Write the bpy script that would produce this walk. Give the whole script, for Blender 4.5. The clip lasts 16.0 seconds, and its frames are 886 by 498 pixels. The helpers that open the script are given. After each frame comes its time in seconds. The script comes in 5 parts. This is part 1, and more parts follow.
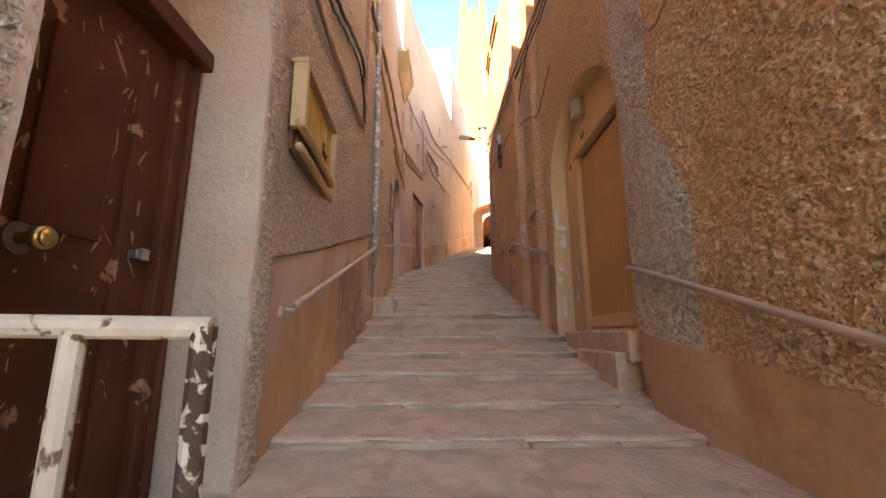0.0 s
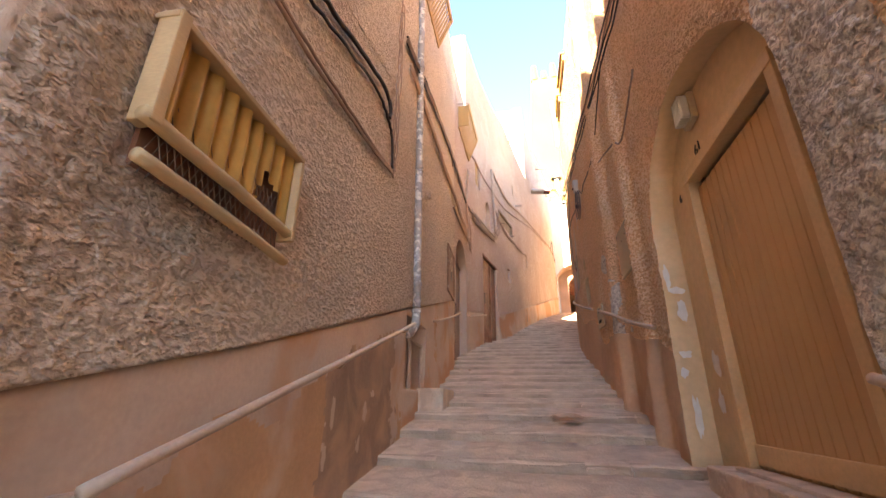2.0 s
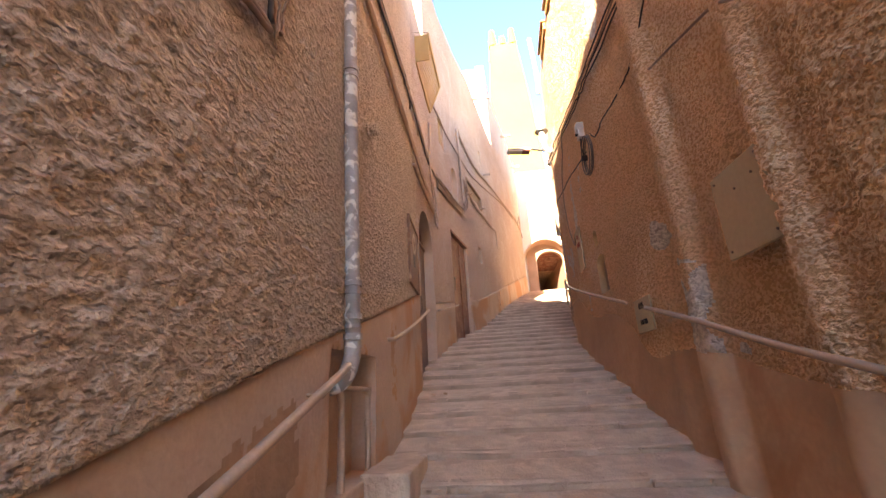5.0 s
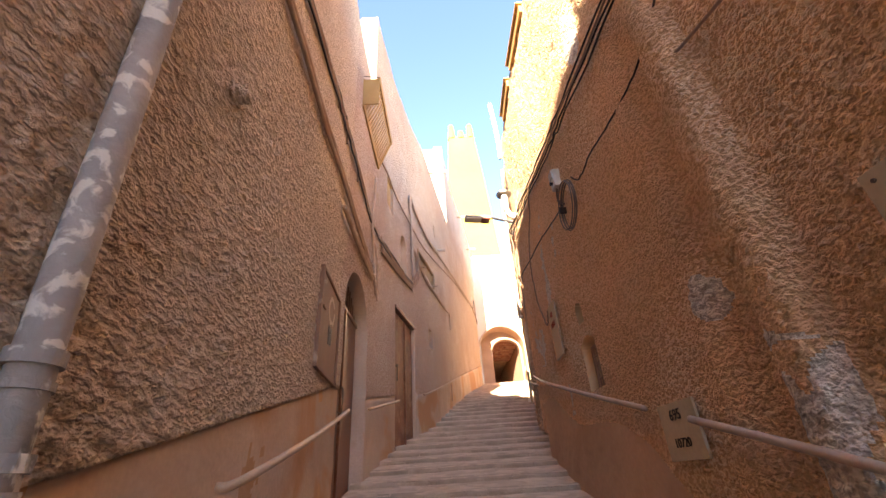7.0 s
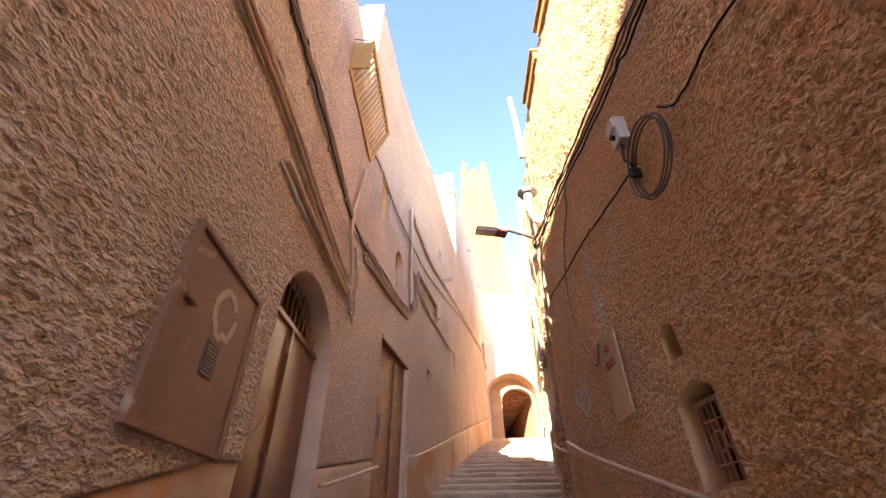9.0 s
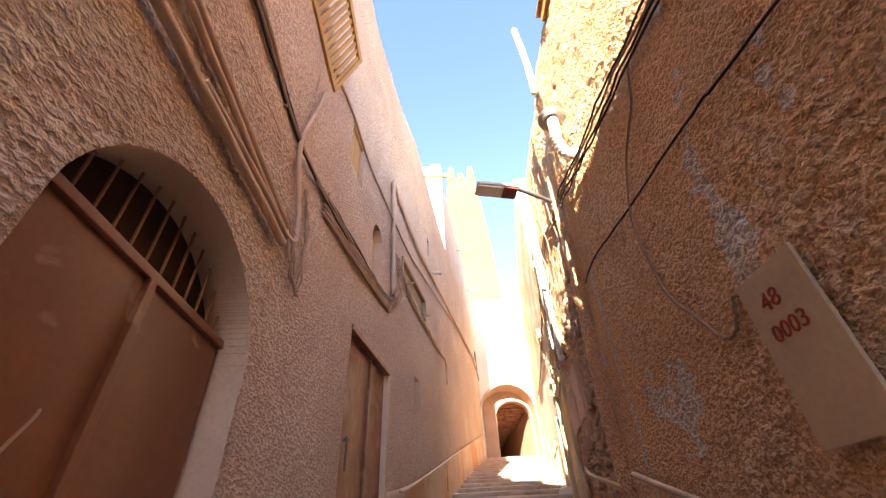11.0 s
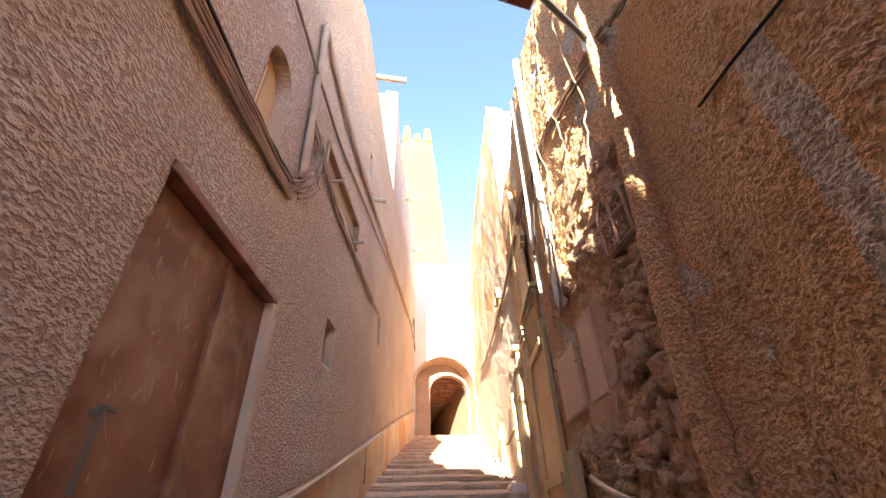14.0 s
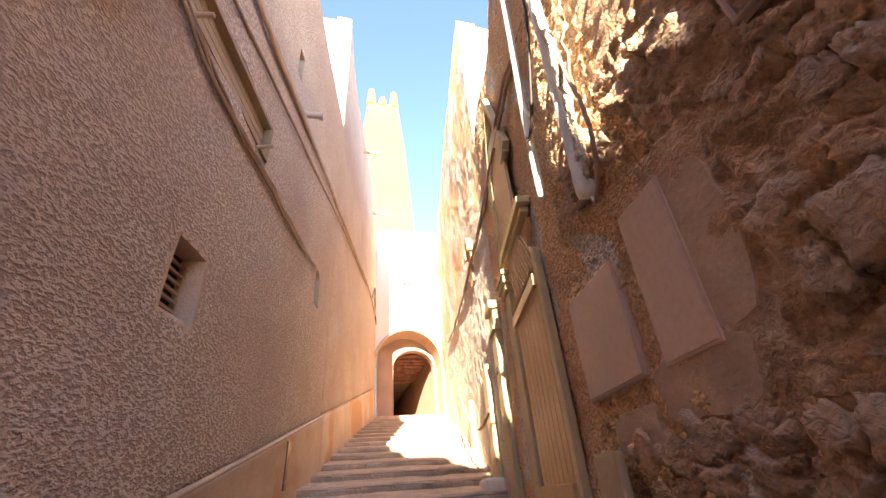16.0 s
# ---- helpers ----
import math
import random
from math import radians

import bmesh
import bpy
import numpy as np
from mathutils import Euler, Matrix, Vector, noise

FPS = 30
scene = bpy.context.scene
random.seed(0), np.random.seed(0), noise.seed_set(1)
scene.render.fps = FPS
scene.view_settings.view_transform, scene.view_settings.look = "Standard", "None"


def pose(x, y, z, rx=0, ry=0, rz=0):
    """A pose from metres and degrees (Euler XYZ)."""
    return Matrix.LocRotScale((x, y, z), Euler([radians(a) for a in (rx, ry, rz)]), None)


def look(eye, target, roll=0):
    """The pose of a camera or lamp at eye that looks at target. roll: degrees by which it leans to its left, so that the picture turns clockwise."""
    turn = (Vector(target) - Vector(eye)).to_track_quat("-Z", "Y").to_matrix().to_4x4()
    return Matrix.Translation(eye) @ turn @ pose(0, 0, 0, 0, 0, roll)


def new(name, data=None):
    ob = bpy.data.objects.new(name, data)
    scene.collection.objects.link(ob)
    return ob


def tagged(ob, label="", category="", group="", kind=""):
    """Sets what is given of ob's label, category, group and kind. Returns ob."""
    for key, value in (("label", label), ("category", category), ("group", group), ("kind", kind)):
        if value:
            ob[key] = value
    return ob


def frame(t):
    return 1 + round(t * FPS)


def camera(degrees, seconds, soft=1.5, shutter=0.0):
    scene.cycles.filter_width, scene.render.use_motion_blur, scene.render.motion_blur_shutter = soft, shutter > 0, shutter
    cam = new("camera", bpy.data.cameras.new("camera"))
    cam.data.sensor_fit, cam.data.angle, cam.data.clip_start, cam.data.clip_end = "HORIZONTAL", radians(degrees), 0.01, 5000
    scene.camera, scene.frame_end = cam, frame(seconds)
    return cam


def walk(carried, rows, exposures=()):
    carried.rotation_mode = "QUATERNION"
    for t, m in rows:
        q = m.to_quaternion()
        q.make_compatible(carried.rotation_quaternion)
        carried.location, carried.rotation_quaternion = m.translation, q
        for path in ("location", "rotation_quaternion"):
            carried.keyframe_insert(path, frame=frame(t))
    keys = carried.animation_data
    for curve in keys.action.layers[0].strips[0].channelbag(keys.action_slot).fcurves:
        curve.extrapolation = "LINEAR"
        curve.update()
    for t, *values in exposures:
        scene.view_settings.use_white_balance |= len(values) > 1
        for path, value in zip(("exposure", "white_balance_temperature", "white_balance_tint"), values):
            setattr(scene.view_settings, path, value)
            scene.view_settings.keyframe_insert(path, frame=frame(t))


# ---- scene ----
cam = camera(93.6, 16.0)
PATH = [
    (0, (-0.35, 0.348, 1.068), (-0.352, 2.307, 1.469), -0.3),
    (0.5, (-0.247, 0.675, 1.154), (-0.352, 2.631, 1.556), 1.8),
    (1, (-0.042, 1.054, 1.296), (-0.301, 2.969, 1.811), -0.9),
    (1.5, (-0.034, 1.405, 1.361), (-0.415, 3.256, 2.015), -1.0),
    (2, (-0.059, 1.764, 1.46), (-0.451, 3.595, 2.161), 0.7),
    (2.5, (-0.077, 2.121, 1.6), (-0.474, 3.952, 2.302), -3.5),
    (3, (-0.242, 2.511, 1.701), (-0.609, 4.399, 2.25), -2.6),
    (3.5, (-0.297, 2.879, 1.767), (-0.574, 4.8, 2.248), -2.7),
    (3.7, (-0.328, 3.036, 1.84), (-0.595, 4.959, 2.318), -3.2),
    (5.8, (-0.564, 4.485, 2.302), (-0.638, 6.371, 2.963), -2.9),
    (6, (-0.555, 4.614, 2.315), (-0.543, 6.502, 2.972), -3.1),
    (6.5, (-0.481, 5.08, 2.417), (-0.423, 6.914, 3.213), -3.6),
    (7, (-0.481, 5.556, 2.542), (-0.443, 7.303, 3.514), -3.7),
    (7.5, (-0.487, 5.984, 2.709), (-0.443, 7.71, 3.72), -3.6),
    (8, (-0.367, 6.484, 2.831), (-0.309, 8.168, 3.908), -4.0),
    (8.5, (-0.386, 6.944, 2.936), (-0.389, 8.584, 4.082), -1.2),
    (9, (-0.357, 7.363, 3.042), (-0.363, 9.0, 4.192), -0.8),
    (9.2, (-0.334, 7.549, 3.106), (-0.327, 9.188, 4.253), -2.4),
    (11.5, (-0.455, 9.589, 3.616), (-0.346, 11.171, 4.834), -3.1),
    (12, (-0.379, 10.008, 3.732), (-0.148, 11.577, 4.951), -5.1),
    (12.5, (-0.439, 10.451, 3.79), (-0.183, 12.037, 4.981), -3.4),
    (13, (-0.436, 10.872, 3.863), (-0.184, 12.487, 5.016), -1.9),
    (13.5, (-0.336, 11.315, 4.03), (-0.067, 12.932, 5.176), -3.8),
    (14, (-0.31, 11.773, 4.128), (0.015, 13.406, 5.236), -2.0),
    (14.5, (-0.211, 12.189, 4.182), (0.137, 13.827, 5.275), -3.0),
    (15, (-0.044, 12.664, 4.351), (0.39, 14.289, 5.432), -5.6),
    (15.5, (0.078, 13.151, 4.504), (0.528, 14.774, 5.583), -4.3),
    (16, (0.246, 13.609, 4.531), (0.72, 15.262, 5.552), -4.4),
]
EXPOSURES = [(0, 4.05, 8100, 8), (0.5, 4.45, 7900, 8), (1, 4.45, 7800, 8), (2, 4.4, 7700, 9), (3.5, 4.32, 7600, 11), (7, 4.05, 7700, 12), (11.5, 4.05, 7600, 12), (16, 4.0, 7400, 11)]
walk(cam, [(t, look(eye, target, roll)) for t, eye, target, roll in PATH], EXPOSURES)

# ---- world and sun ----
SUN_DIR = Vector((-0.78, -3.0, 1.06)).normalized()
world = bpy.data.worlds.new("sky")
scene.world = world
world.use_nodes = True
wn = world.node_tree
sky = wn.nodes.new("ShaderNodeTexSky")
sky.sky_type, sky.sun_disc = "NISHITA", False
sky.sun_elevation = math.asin(SUN_DIR.z)
sky.sun_rotation = math.atan2(SUN_DIR.x, SUN_DIR.y)
sky.altitude, sky.air_density, sky.dust_density, sky.ozone_density = 1000, 0.58, 0.0, 2.0
wn.links.new(sky.outputs[0], wn.nodes["Background"].inputs[0])
wn.nodes["Background"].inputs[1].default_value = 0.085
sun = new("sun", bpy.data.lights.new("sun", "SUN"))
sun.data.energy, sun.data.angle, sun.data.color = 2.8, radians(0.5), (1.0, 0.92, 0.80)
sun.matrix_world = look(SUN_DIR * 50, (0, 0, 0))


# ---- materials ----
def material(name, color, rough=0.9, grain=60.0, blotch=1.2, vary=0.25, bump=0.4, bump_size=0.004, bump_scale=25.0,
             stretch=(1, 1, 1), metal=0.0, second=None, second_scale=1.0, second_at=0.6, tint=0.0, cell=None, detail=6.0, peak=None, edge=0.06, crevice_shade=0.55):
    """A procedural surface: base colour with two scales of variation, an optional second colour in worn patches, and relief."""
    m = bpy.data.materials.new(name)
    m.use_nodes = True
    n, l = m.node_tree.nodes, m.node_tree.links
    b = n["Principled BSDF"]
    b.inputs["Roughness"].default_value = rough
    b.inputs["Metallic"].default_value = metal
    b.inputs["Specular IOR Level"].default_value = 0.25 if not metal else 0.5
    geo = n.new("ShaderNodeNewGeometry")
    mapping = n.new("ShaderNodeMapping")
    mapping.inputs["Scale"].default_value = stretch
    l.new(geo.outputs["Position"], mapping.inputs[0])

    def noise_tex(scale, det, dist=0.0, src=mapping):
        t = n.new("ShaderNodeTexNoise")
        t.inputs["Scale"].default_value, t.inputs["Detail"].default_value, t.inputs["Distortion"].default_value = scale, det, dist
        l.new(src.outputs[0], t.inputs["Vector"])
        return t.outputs["Fac"]

    def ramp(fac, a, c, lo=0.3, hi=0.7):
        r = n.new("ShaderNodeMapRange")
        r.inputs[1].default_value, r.inputs[2].default_value = lo, hi
        r.inputs[3].default_value, r.inputs[4].default_value = a, c
        l.new(fac, r.inputs[0])
        return r.outputs[0]

    def mix(fac, a, c, kind="MIX"):
        x = n.new("ShaderNodeMix")
        x.data_type, x.blend_type = "RGBA", kind
        for sock, v in ((x.inputs[0], fac), (x.inputs[6], a), (x.inputs[7], c)):
            if isinstance(v, (int, float)):
                sock.default_value = v
            elif isinstance(v, tuple):
                sock.default_value = (*v, 1)
            else:
                l.new(v, sock)
        return x.outputs[2]

    dark = tuple(c * (1 - vary) for c in color)
    light = tuple(min(1, c * (1 + vary * 0.6)) for c in color)
    big = noise_tex(blotch, 4.0, 0.4, geo)
    fine = noise_tex(grain, 3.0)
    col = mix(ramp(big, 0, 1), dark, light)
    col = mix(ramp(fine, 0.0, 0.3), col, tuple(c * 0.62 for c in color))
    if second:
        s = noise_tex(second_scale, 6.0, 0.6, geo)
        col = mix(ramp(s, 0, 1, second_at, second_at + edge), col, second)
    if tint:
        info = n.new("ShaderNodeObjectInfo")
        hsv = n.new("ShaderNodeHueSaturation")
        l.new(ramp(info.outputs["Random"], 1 - tint, 1 + tint, 0, 1), hsv.inputs["Value"])
        l.new(col, hsv.inputs["Color"])
        col = hsv.outputs[0]
    l.new(col, b.inputs["Base Color"])
    if bump:
        h = noise_tex(bump_scale, detail, 0.5)
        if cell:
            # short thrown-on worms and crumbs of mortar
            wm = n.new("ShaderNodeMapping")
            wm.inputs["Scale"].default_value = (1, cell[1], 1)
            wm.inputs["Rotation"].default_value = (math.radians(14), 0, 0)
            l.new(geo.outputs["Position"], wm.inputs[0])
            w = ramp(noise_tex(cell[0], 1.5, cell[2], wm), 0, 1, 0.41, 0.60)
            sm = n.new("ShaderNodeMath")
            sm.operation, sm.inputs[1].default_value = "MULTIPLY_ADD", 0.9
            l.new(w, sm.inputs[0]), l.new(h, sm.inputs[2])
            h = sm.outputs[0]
            # shade between the worms is painted into the colour, following relief height
            col = mix(ramp(h, crevice_shade, 0.0, 0.4, 1.1), col, tuple(c * 0.5 for c in color))
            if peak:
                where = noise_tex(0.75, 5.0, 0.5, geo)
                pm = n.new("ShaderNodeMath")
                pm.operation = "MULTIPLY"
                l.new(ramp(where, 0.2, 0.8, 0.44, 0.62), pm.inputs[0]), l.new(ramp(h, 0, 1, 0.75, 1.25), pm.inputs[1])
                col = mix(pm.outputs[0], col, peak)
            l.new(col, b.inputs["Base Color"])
        bn = n.new("ShaderNodeBump")
        bn.inputs["Strength"].default_value, bn.inputs["Distance"].default_value = bump, bump_size
        l.new(h, bn.inputs["Height"]), l.new(bn.outputs[0], b.inputs["Normal"])
    return m


M_LEFT = material("pink_tan_roughcast", (0.70, 0.52, 0.385), 0.95, 60, 0.7, 0.14, 1.0, 0.018, 100, (1, 1, 1), cell=(46.0, 0.55, 0.1), peak=(0.78, 0.62, 0.49), crevice_shade=0.48)
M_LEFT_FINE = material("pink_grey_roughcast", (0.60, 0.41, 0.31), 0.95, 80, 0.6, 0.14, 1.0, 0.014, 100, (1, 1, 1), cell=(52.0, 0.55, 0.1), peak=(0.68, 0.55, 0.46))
M_DADO = material("smooth_tan_render", (0.58, 0.41, 0.305), 0.85, 40, 1.2, 0.2, 0.6, 0.008, 14, second=(0.50, 0.275, 0.155), second_scale=0.9, second_at=0.5, edge=0.1, detail=9)
M_DADO_R = material("smooth_brown_render", (0.58, 0.37, 0.23), 0.85, 25, 0.9, 0.22, 0.35, 0.006, 8, second=(0.47, 0.27, 0.155), second_scale=0.9, second_at=0.55)
M_RIGHT = material("orange_brown_roughcast", (0.92, 0.555, 0.305), 0.95, 60, 0.8, 0.12, 1.0, 0.024, 80, (1, 1, 1), cell=(44.0, 0.8, 0.2), peak=(0.95, 0.73, 0.50), crevice_shade=0.42)
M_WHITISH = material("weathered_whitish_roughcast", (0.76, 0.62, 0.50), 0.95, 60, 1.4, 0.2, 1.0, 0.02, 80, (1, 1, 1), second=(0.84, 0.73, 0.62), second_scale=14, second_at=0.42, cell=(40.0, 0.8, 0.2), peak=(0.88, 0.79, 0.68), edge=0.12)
M_PLASTER = material("smooth_ochre_plaster", (0.70, 0.49, 0.28), 0.8, 18, 1.0, 0.1, 0.25, 0.004, 12)
M_PINK = material("smooth_pink_plaster", (0.58, 0.415, 0.305), 0.85, 40, 1.4, 0.16, 0.5, 0.006, 30, detail=9)
M_REVEAL = material("pale_pink_lime_plaster", (0.55, 0.39, 0.28), 0.88, 50, 1.6, 0.16, 1.0, 0.014, 30, detail=10, second=(0.52, 0.33, 0.225), second_scale=1.8, second_at=0.5, edge=0.2)
M_WHITE = material("whitewashed_plaster", (0.78, 0.70, 0.58), 0.9, 20, 0.6, 0.08, 0.4, 0.01, 10)
M_CREAM = material("cream_plaster", (0.64, 0.50, 0.29), 0.85, 20, 0.8, 0.14, 0.4, 0.006, 14)
M_FLOOR = material("worn_sandstone_cement", (0.66, 0.47, 0.335), 0.9, 110, 5.0, 0.2, 1.0, 0.02, 30, tint=0.04, second=(0.50, 0.35, 0.25), second_scale=5.5, second_at=0.5, edge=0.14, detail=12)
M_RISER = material("darker_stone_riser", (0.51, 0.365, 0.26), 0.92, 60, 3.0, 0.3, 1.0, 0.03, 22, tint=0.1, detail=9)
M_STONE = material("rubble_stone", (0.62, 0.43, 0.295), 0.95, 60, 4.0, 0.35, 1.0, 0.035, 38, tint=0.16, detail=14, second=(0.47, 0.28, 0.17), second_scale=9, second_at=0.5, edge=0.15)
M_MORTAR = material("earth_mortar", (0.56, 0.355, 0.225), 0.95, 60, 4.0, 0.35, 1.0, 0.035, 38, detail=14, second=(0.66, 0.48, 0.33), second_scale=8, second_at=0.52, edge=0.12)
# near-black that stands in for the shade inside openings
M_HOLE_SHADE = material("painted_interior_shade", (0.05, 0.03, 0.02), 0.95, 10, 1.0, 0.2, 0.0)

# ---- plan ----
XL = [(-1.22, -16), (-1.22, -4), (-1.22, 2.3), (-1.28, 2.65), (-1.33, 3.55), (-1.41, 5.6), (-1.45, 7.4), (-1.5, 8.9), (-1.55, 9.8),
      (-1.55, 11.8), (-1.36, 13.5), (-1.06, 15.1), (-0.72, 16.37), (-0.11, 19.9), (1.8, 29.8)]
XR = [(1.35, -16), (1.35, -4), (1.2, 1.5), (1.15, 2.7), (1.12, 3.5), (1.08, 5.1), (1.06, 5.66), (1.05, 6.7), (1.0, 8.6), (1.03, 9.5),
      (1.0, 10.5), (1.05, 12.3), (1.16, 12.75), (1.38, 13.2), (1.43, 13.55), (1.45, 14.1), (1.52, 14.8), (1.65, 15.7), (2.0, 16.8),
      (2.15, 17.8), (2.28, 18.4), (4.5, 29.8)]
ZF = [(-4, -0.75), (0.35, 0.05), (2.12, 0.41), (2.77, 0.51), (3.4, 0.60), (4.06, 0.75), (4.76, 0.89), (5.5, 1.05), (7.3, 1.5), (8.7, 1.84), (12.5, 2.85), (15.4, 3.5),
      (19, 4.5), (22.35, 5.4), (26.2, 6.35), (29.8, 7.15), (60, 7.4)]


def lerp(knots, y, key=1, val=0):
    for p, q in zip(knots, knots[1:]):
        if y <= q[key]:
            f = (y - p[key]) / (q[key] - p[key])
            return p[val] + f * (q[val] - p[val])
    return knots[-1][val]


def left_x(y):
    return lerp(XL, y)


def right_x(y):
    return lerp(XR, y)


def ground_z(y):
    return lerp(ZF, y, 0, 1)


# ---- builders ----
def link(name, bm, mats, parent=None, smooth=False):
    me = bpy.data.meshes.new(name)
    bm.normal_update()
    bm.to_mesh(me)
    bm.free()
    for m in mats if isinstance(mats, (list, tuple)) else [mats]:
        me.materials.append(m)
    if smooth:
        me.polygons.foreach_set("use_smooth", [True] * len(me.polygons))
    ob = new(name, me)
    if parent:
        ob.parent = parent
    return ob


def part(name, bm, mat, parent, label="", smooth=False):
    ob = link(name, bm, mat, parent, smooth)
    if label:
        ob["label"] = label
    return ob


def empty(name, m, label, category, group="", kind=""):
    ob = new(name)
    ob.matrix_world = m
    return tagged(ob, label, category, group, kind)


def box_bm(sx, sy, sz, at=(0, 0, 0), bevel=0.0, seg=2):
    bm = bmesh.new()
    bmesh.ops.create_cube(bm, size=1)
    bmesh.ops.scale(bm, vec=(sx, sy, sz), verts=bm.verts)
    if bevel:
        bmesh.ops.bevel(bm, geom=bm.edges[:], offset=bevel, segments=seg, affect="EDGES", profile=0.6)
    bmesh.ops.translate(bm, vec=at, verts=bm.verts)
    return bm


def join(*bms):
    out = bmesh.new()
    for b in bms:
        me = bpy.data.meshes.new("tmp")
        b.to_mesh(me)
        b.free()
        out.from_mesh(me)
        bpy.data.meshes.remove(me)
    return out


def tube_bm(points, r, seg=10, wobble=0.0, closed=False):
    """A round tube along points."""
    bm = bmesh.new()
    pts = [Vector(p) for p in points]
    n = len(pts)
    rings, side = [], None
    for i, p in enumerate(pts):
        if closed:
            d = pts[(i + 1) % n] - pts[i - 1]
        else:
            d = pts[min(i + 1, n - 1)] - pts[max(i - 1, 0)]
        d.normalize()
        if side is None:
            side = d.orthogonal().normalized()
        side = (side - d * side.dot(d)).normalized()
        up = d.cross(side)
        rr = (r[i] if isinstance(r, (list, tuple)) else r) * (1 + wobble * (random.random() - 0.5))
        rings.append([bm.verts.new(p + rr * (math.cos(a) * side + math.sin(a) * up)) for a in (2 * math.pi * k / seg for k in range(seg))])
    for a, b in zip(rings, rings[1:] + (rings[:1] if closed else [])):
        for k in range(seg):
            bm.faces.new((a[k], a[(k + 1) % seg], b[(k + 1) % seg], b[k]))
    if not closed:
        bm.faces.new(rings[0][::-1]), bm.faces.new(rings[-1])
    return bm


def soft(points, per=6, jitter=0.0):
    """A smooth curve through points (Catmull-Rom)."""
    p = [Vector(q) for q in points]
    p = [p[0]] + p + [p[-1]]
    out = []
    for i in range(1, len(p) - 2):
        for k in range(per):
            t = k / per
            a, b, c, d = p[i - 1], p[i], p[i + 1], p[i + 2]
            v = 0.5 * ((2 * b) + (c - a) * t + (2 * a - 5 * b + 4 * c - d) * t * t + (3 * b - a - 3 * c + d) * t ** 3)
            out.append(v + Vector([random.uniform(-jitter, jitter) for _ in range(3)]))
    out.append(p[-2])
    return out


def rect(y0, y1, z0, z1):
    """Opening: signed distance to a rectangle in the wall's (y, z)."""
    def sd(y, z):
        dy, dz = abs(y - (y0 + y1) / 2) - (y1 - y0) / 2, abs(z - (z0 + z1) / 2) - (z1 - z0) / 2
        return math.hypot(max(dy, 0), max(dz, 0)) + min(max(dy, dz), 0)
    return sd


def arch(y0, y1, z0, zs, rise=None):
    """Opening with a rounded head: springing at zs, elliptical rise."""
    c, h = (y0 + y1) / 2, (y1 - y0) / 2
    k = (rise or h) / h

    def sd(y, z):
        if z > zs:
            return (math.hypot(y - c, (z - zs) / k) - h) * min(1, k)
        return max(abs(y - c) - h, z0 - z)
    return sd


def wall(name, xf, y0, y1, zlo, zhi, mats, mat_of=None, openings=(), cell=0.07, depth=0.4, side=1, lump=0.012, bulge=None, label="", rough=0.0, rs=(15, 27), reveal=None):
    """A wall along the plan line xf(y) from y0 to y1, between heights zlo(y) and zhi(y), with real openings and thickness.
    side: +1 for the wall on the right (its back lies at greater x)."""
    ny = max(2, int((y1 - y0) / cell))
    top = max(zhi(y0 + (y1 - y0) * k / 8) - zlo(y0 + (y1 - y0) * k / 8) for k in range(9))
    nz = max(2, int(top / cell))
    bm = bmesh.new()
    grid, info = [], {}
    for i in range(ny + 1):
        col = []
        for j in range(nz + 1):
            y = y0 + (y1 - y0) * i / ny
            lo, hi = zlo(y), zhi(y)
            z = lo + (hi - lo) * j / nz
            near = False
            for sd in openings:
                d = sd(y, z)
                if abs(d) < cell * 0.75:
                    e = 0.004
                    gy, gz = sd(y + e, z) - sd(y - e, z), sd(y, z + e) - sd(y, z - e)
                    g = math.hypot(gy, gz) or 1
                    ny_, nz_ = y - d * gy / g, z - d * gz / g
                    if y0 <= ny_ <= y1:
                        y, z = ny_, nz_
                    near = True
            x = xf(y)
            if bulge:
                x -= side * bulge(y, z)
            if lump:
                q = Vector((y, z, 7.0 * side))
                x -= side * lump * (noise.noise(q * 1.1) + 0.45 * noise.noise(q * 4.3) + 0.25 * noise.noise(q * 11))
            if rough:
                zz = z + 0.25 * y
                c = noise.noise(Vector((y * rs[0] * 0.4, zz * rs[1] * 0.4, 4.0 * side)))
                h = 2.0 * noise.noise(Vector((y * rs[0] + 1.5 * c, zz * rs[1] + 1.5 * c, side))) + 0.5 * c
                x -= side * rough * h * (0.0 if near else 0.2 if mat_of and mat_of(y, z) == 2 else 1)
            v = bm.verts.new((x, y, z))
            info[v] = (y, z)
            col.append(v)
        grid.append(col)
    for i in range(ny):
        for j in range(nz):
            a, b, c, d = grid[i][j], grid[i + 1][j], grid[i + 1][j + 1], grid[i][j + 1]
            yc = sum(info[v][0] for v in (a, b, c, d)) / 4
            zc = sum(info[v][1] for v in (a, b, c, d)) / 4
            if any(sd(yc, zc) < 0 for sd in openings):
                continue
            f = bm.faces.new((a, d, c, b) if side > 0 else (a, b, c, d))
            f.material_index = mat_of(yc, zc) if mat_of else 0
            f.smooth = True
    for v in [v for v in bm.verts if not v.link_faces]:
        bm.verts.remove(v)
    edges = [e for e in bm.edges if e.is_boundary]
    ret = bmesh.ops.extrude_edge_only(bm, edges=edges)
    new_v = [g for g in ret["geom"] if isinstance(g, bmesh.types.BMVert)]
    bmesh.ops.translate(bm, vec=(side * depth, 0, 0), verts=new_v)
    for g in ret["geom"]:
        if isinstance(g, bmesh.types.BMFace):
            g.smooth = False
            c = g.calc_center_median()
            g.material_index = reveal if reveal is not None and any(sd(c.y, c.z) < 0.1 for sd in openings) else 0
    ob = link(name, bm, mats)
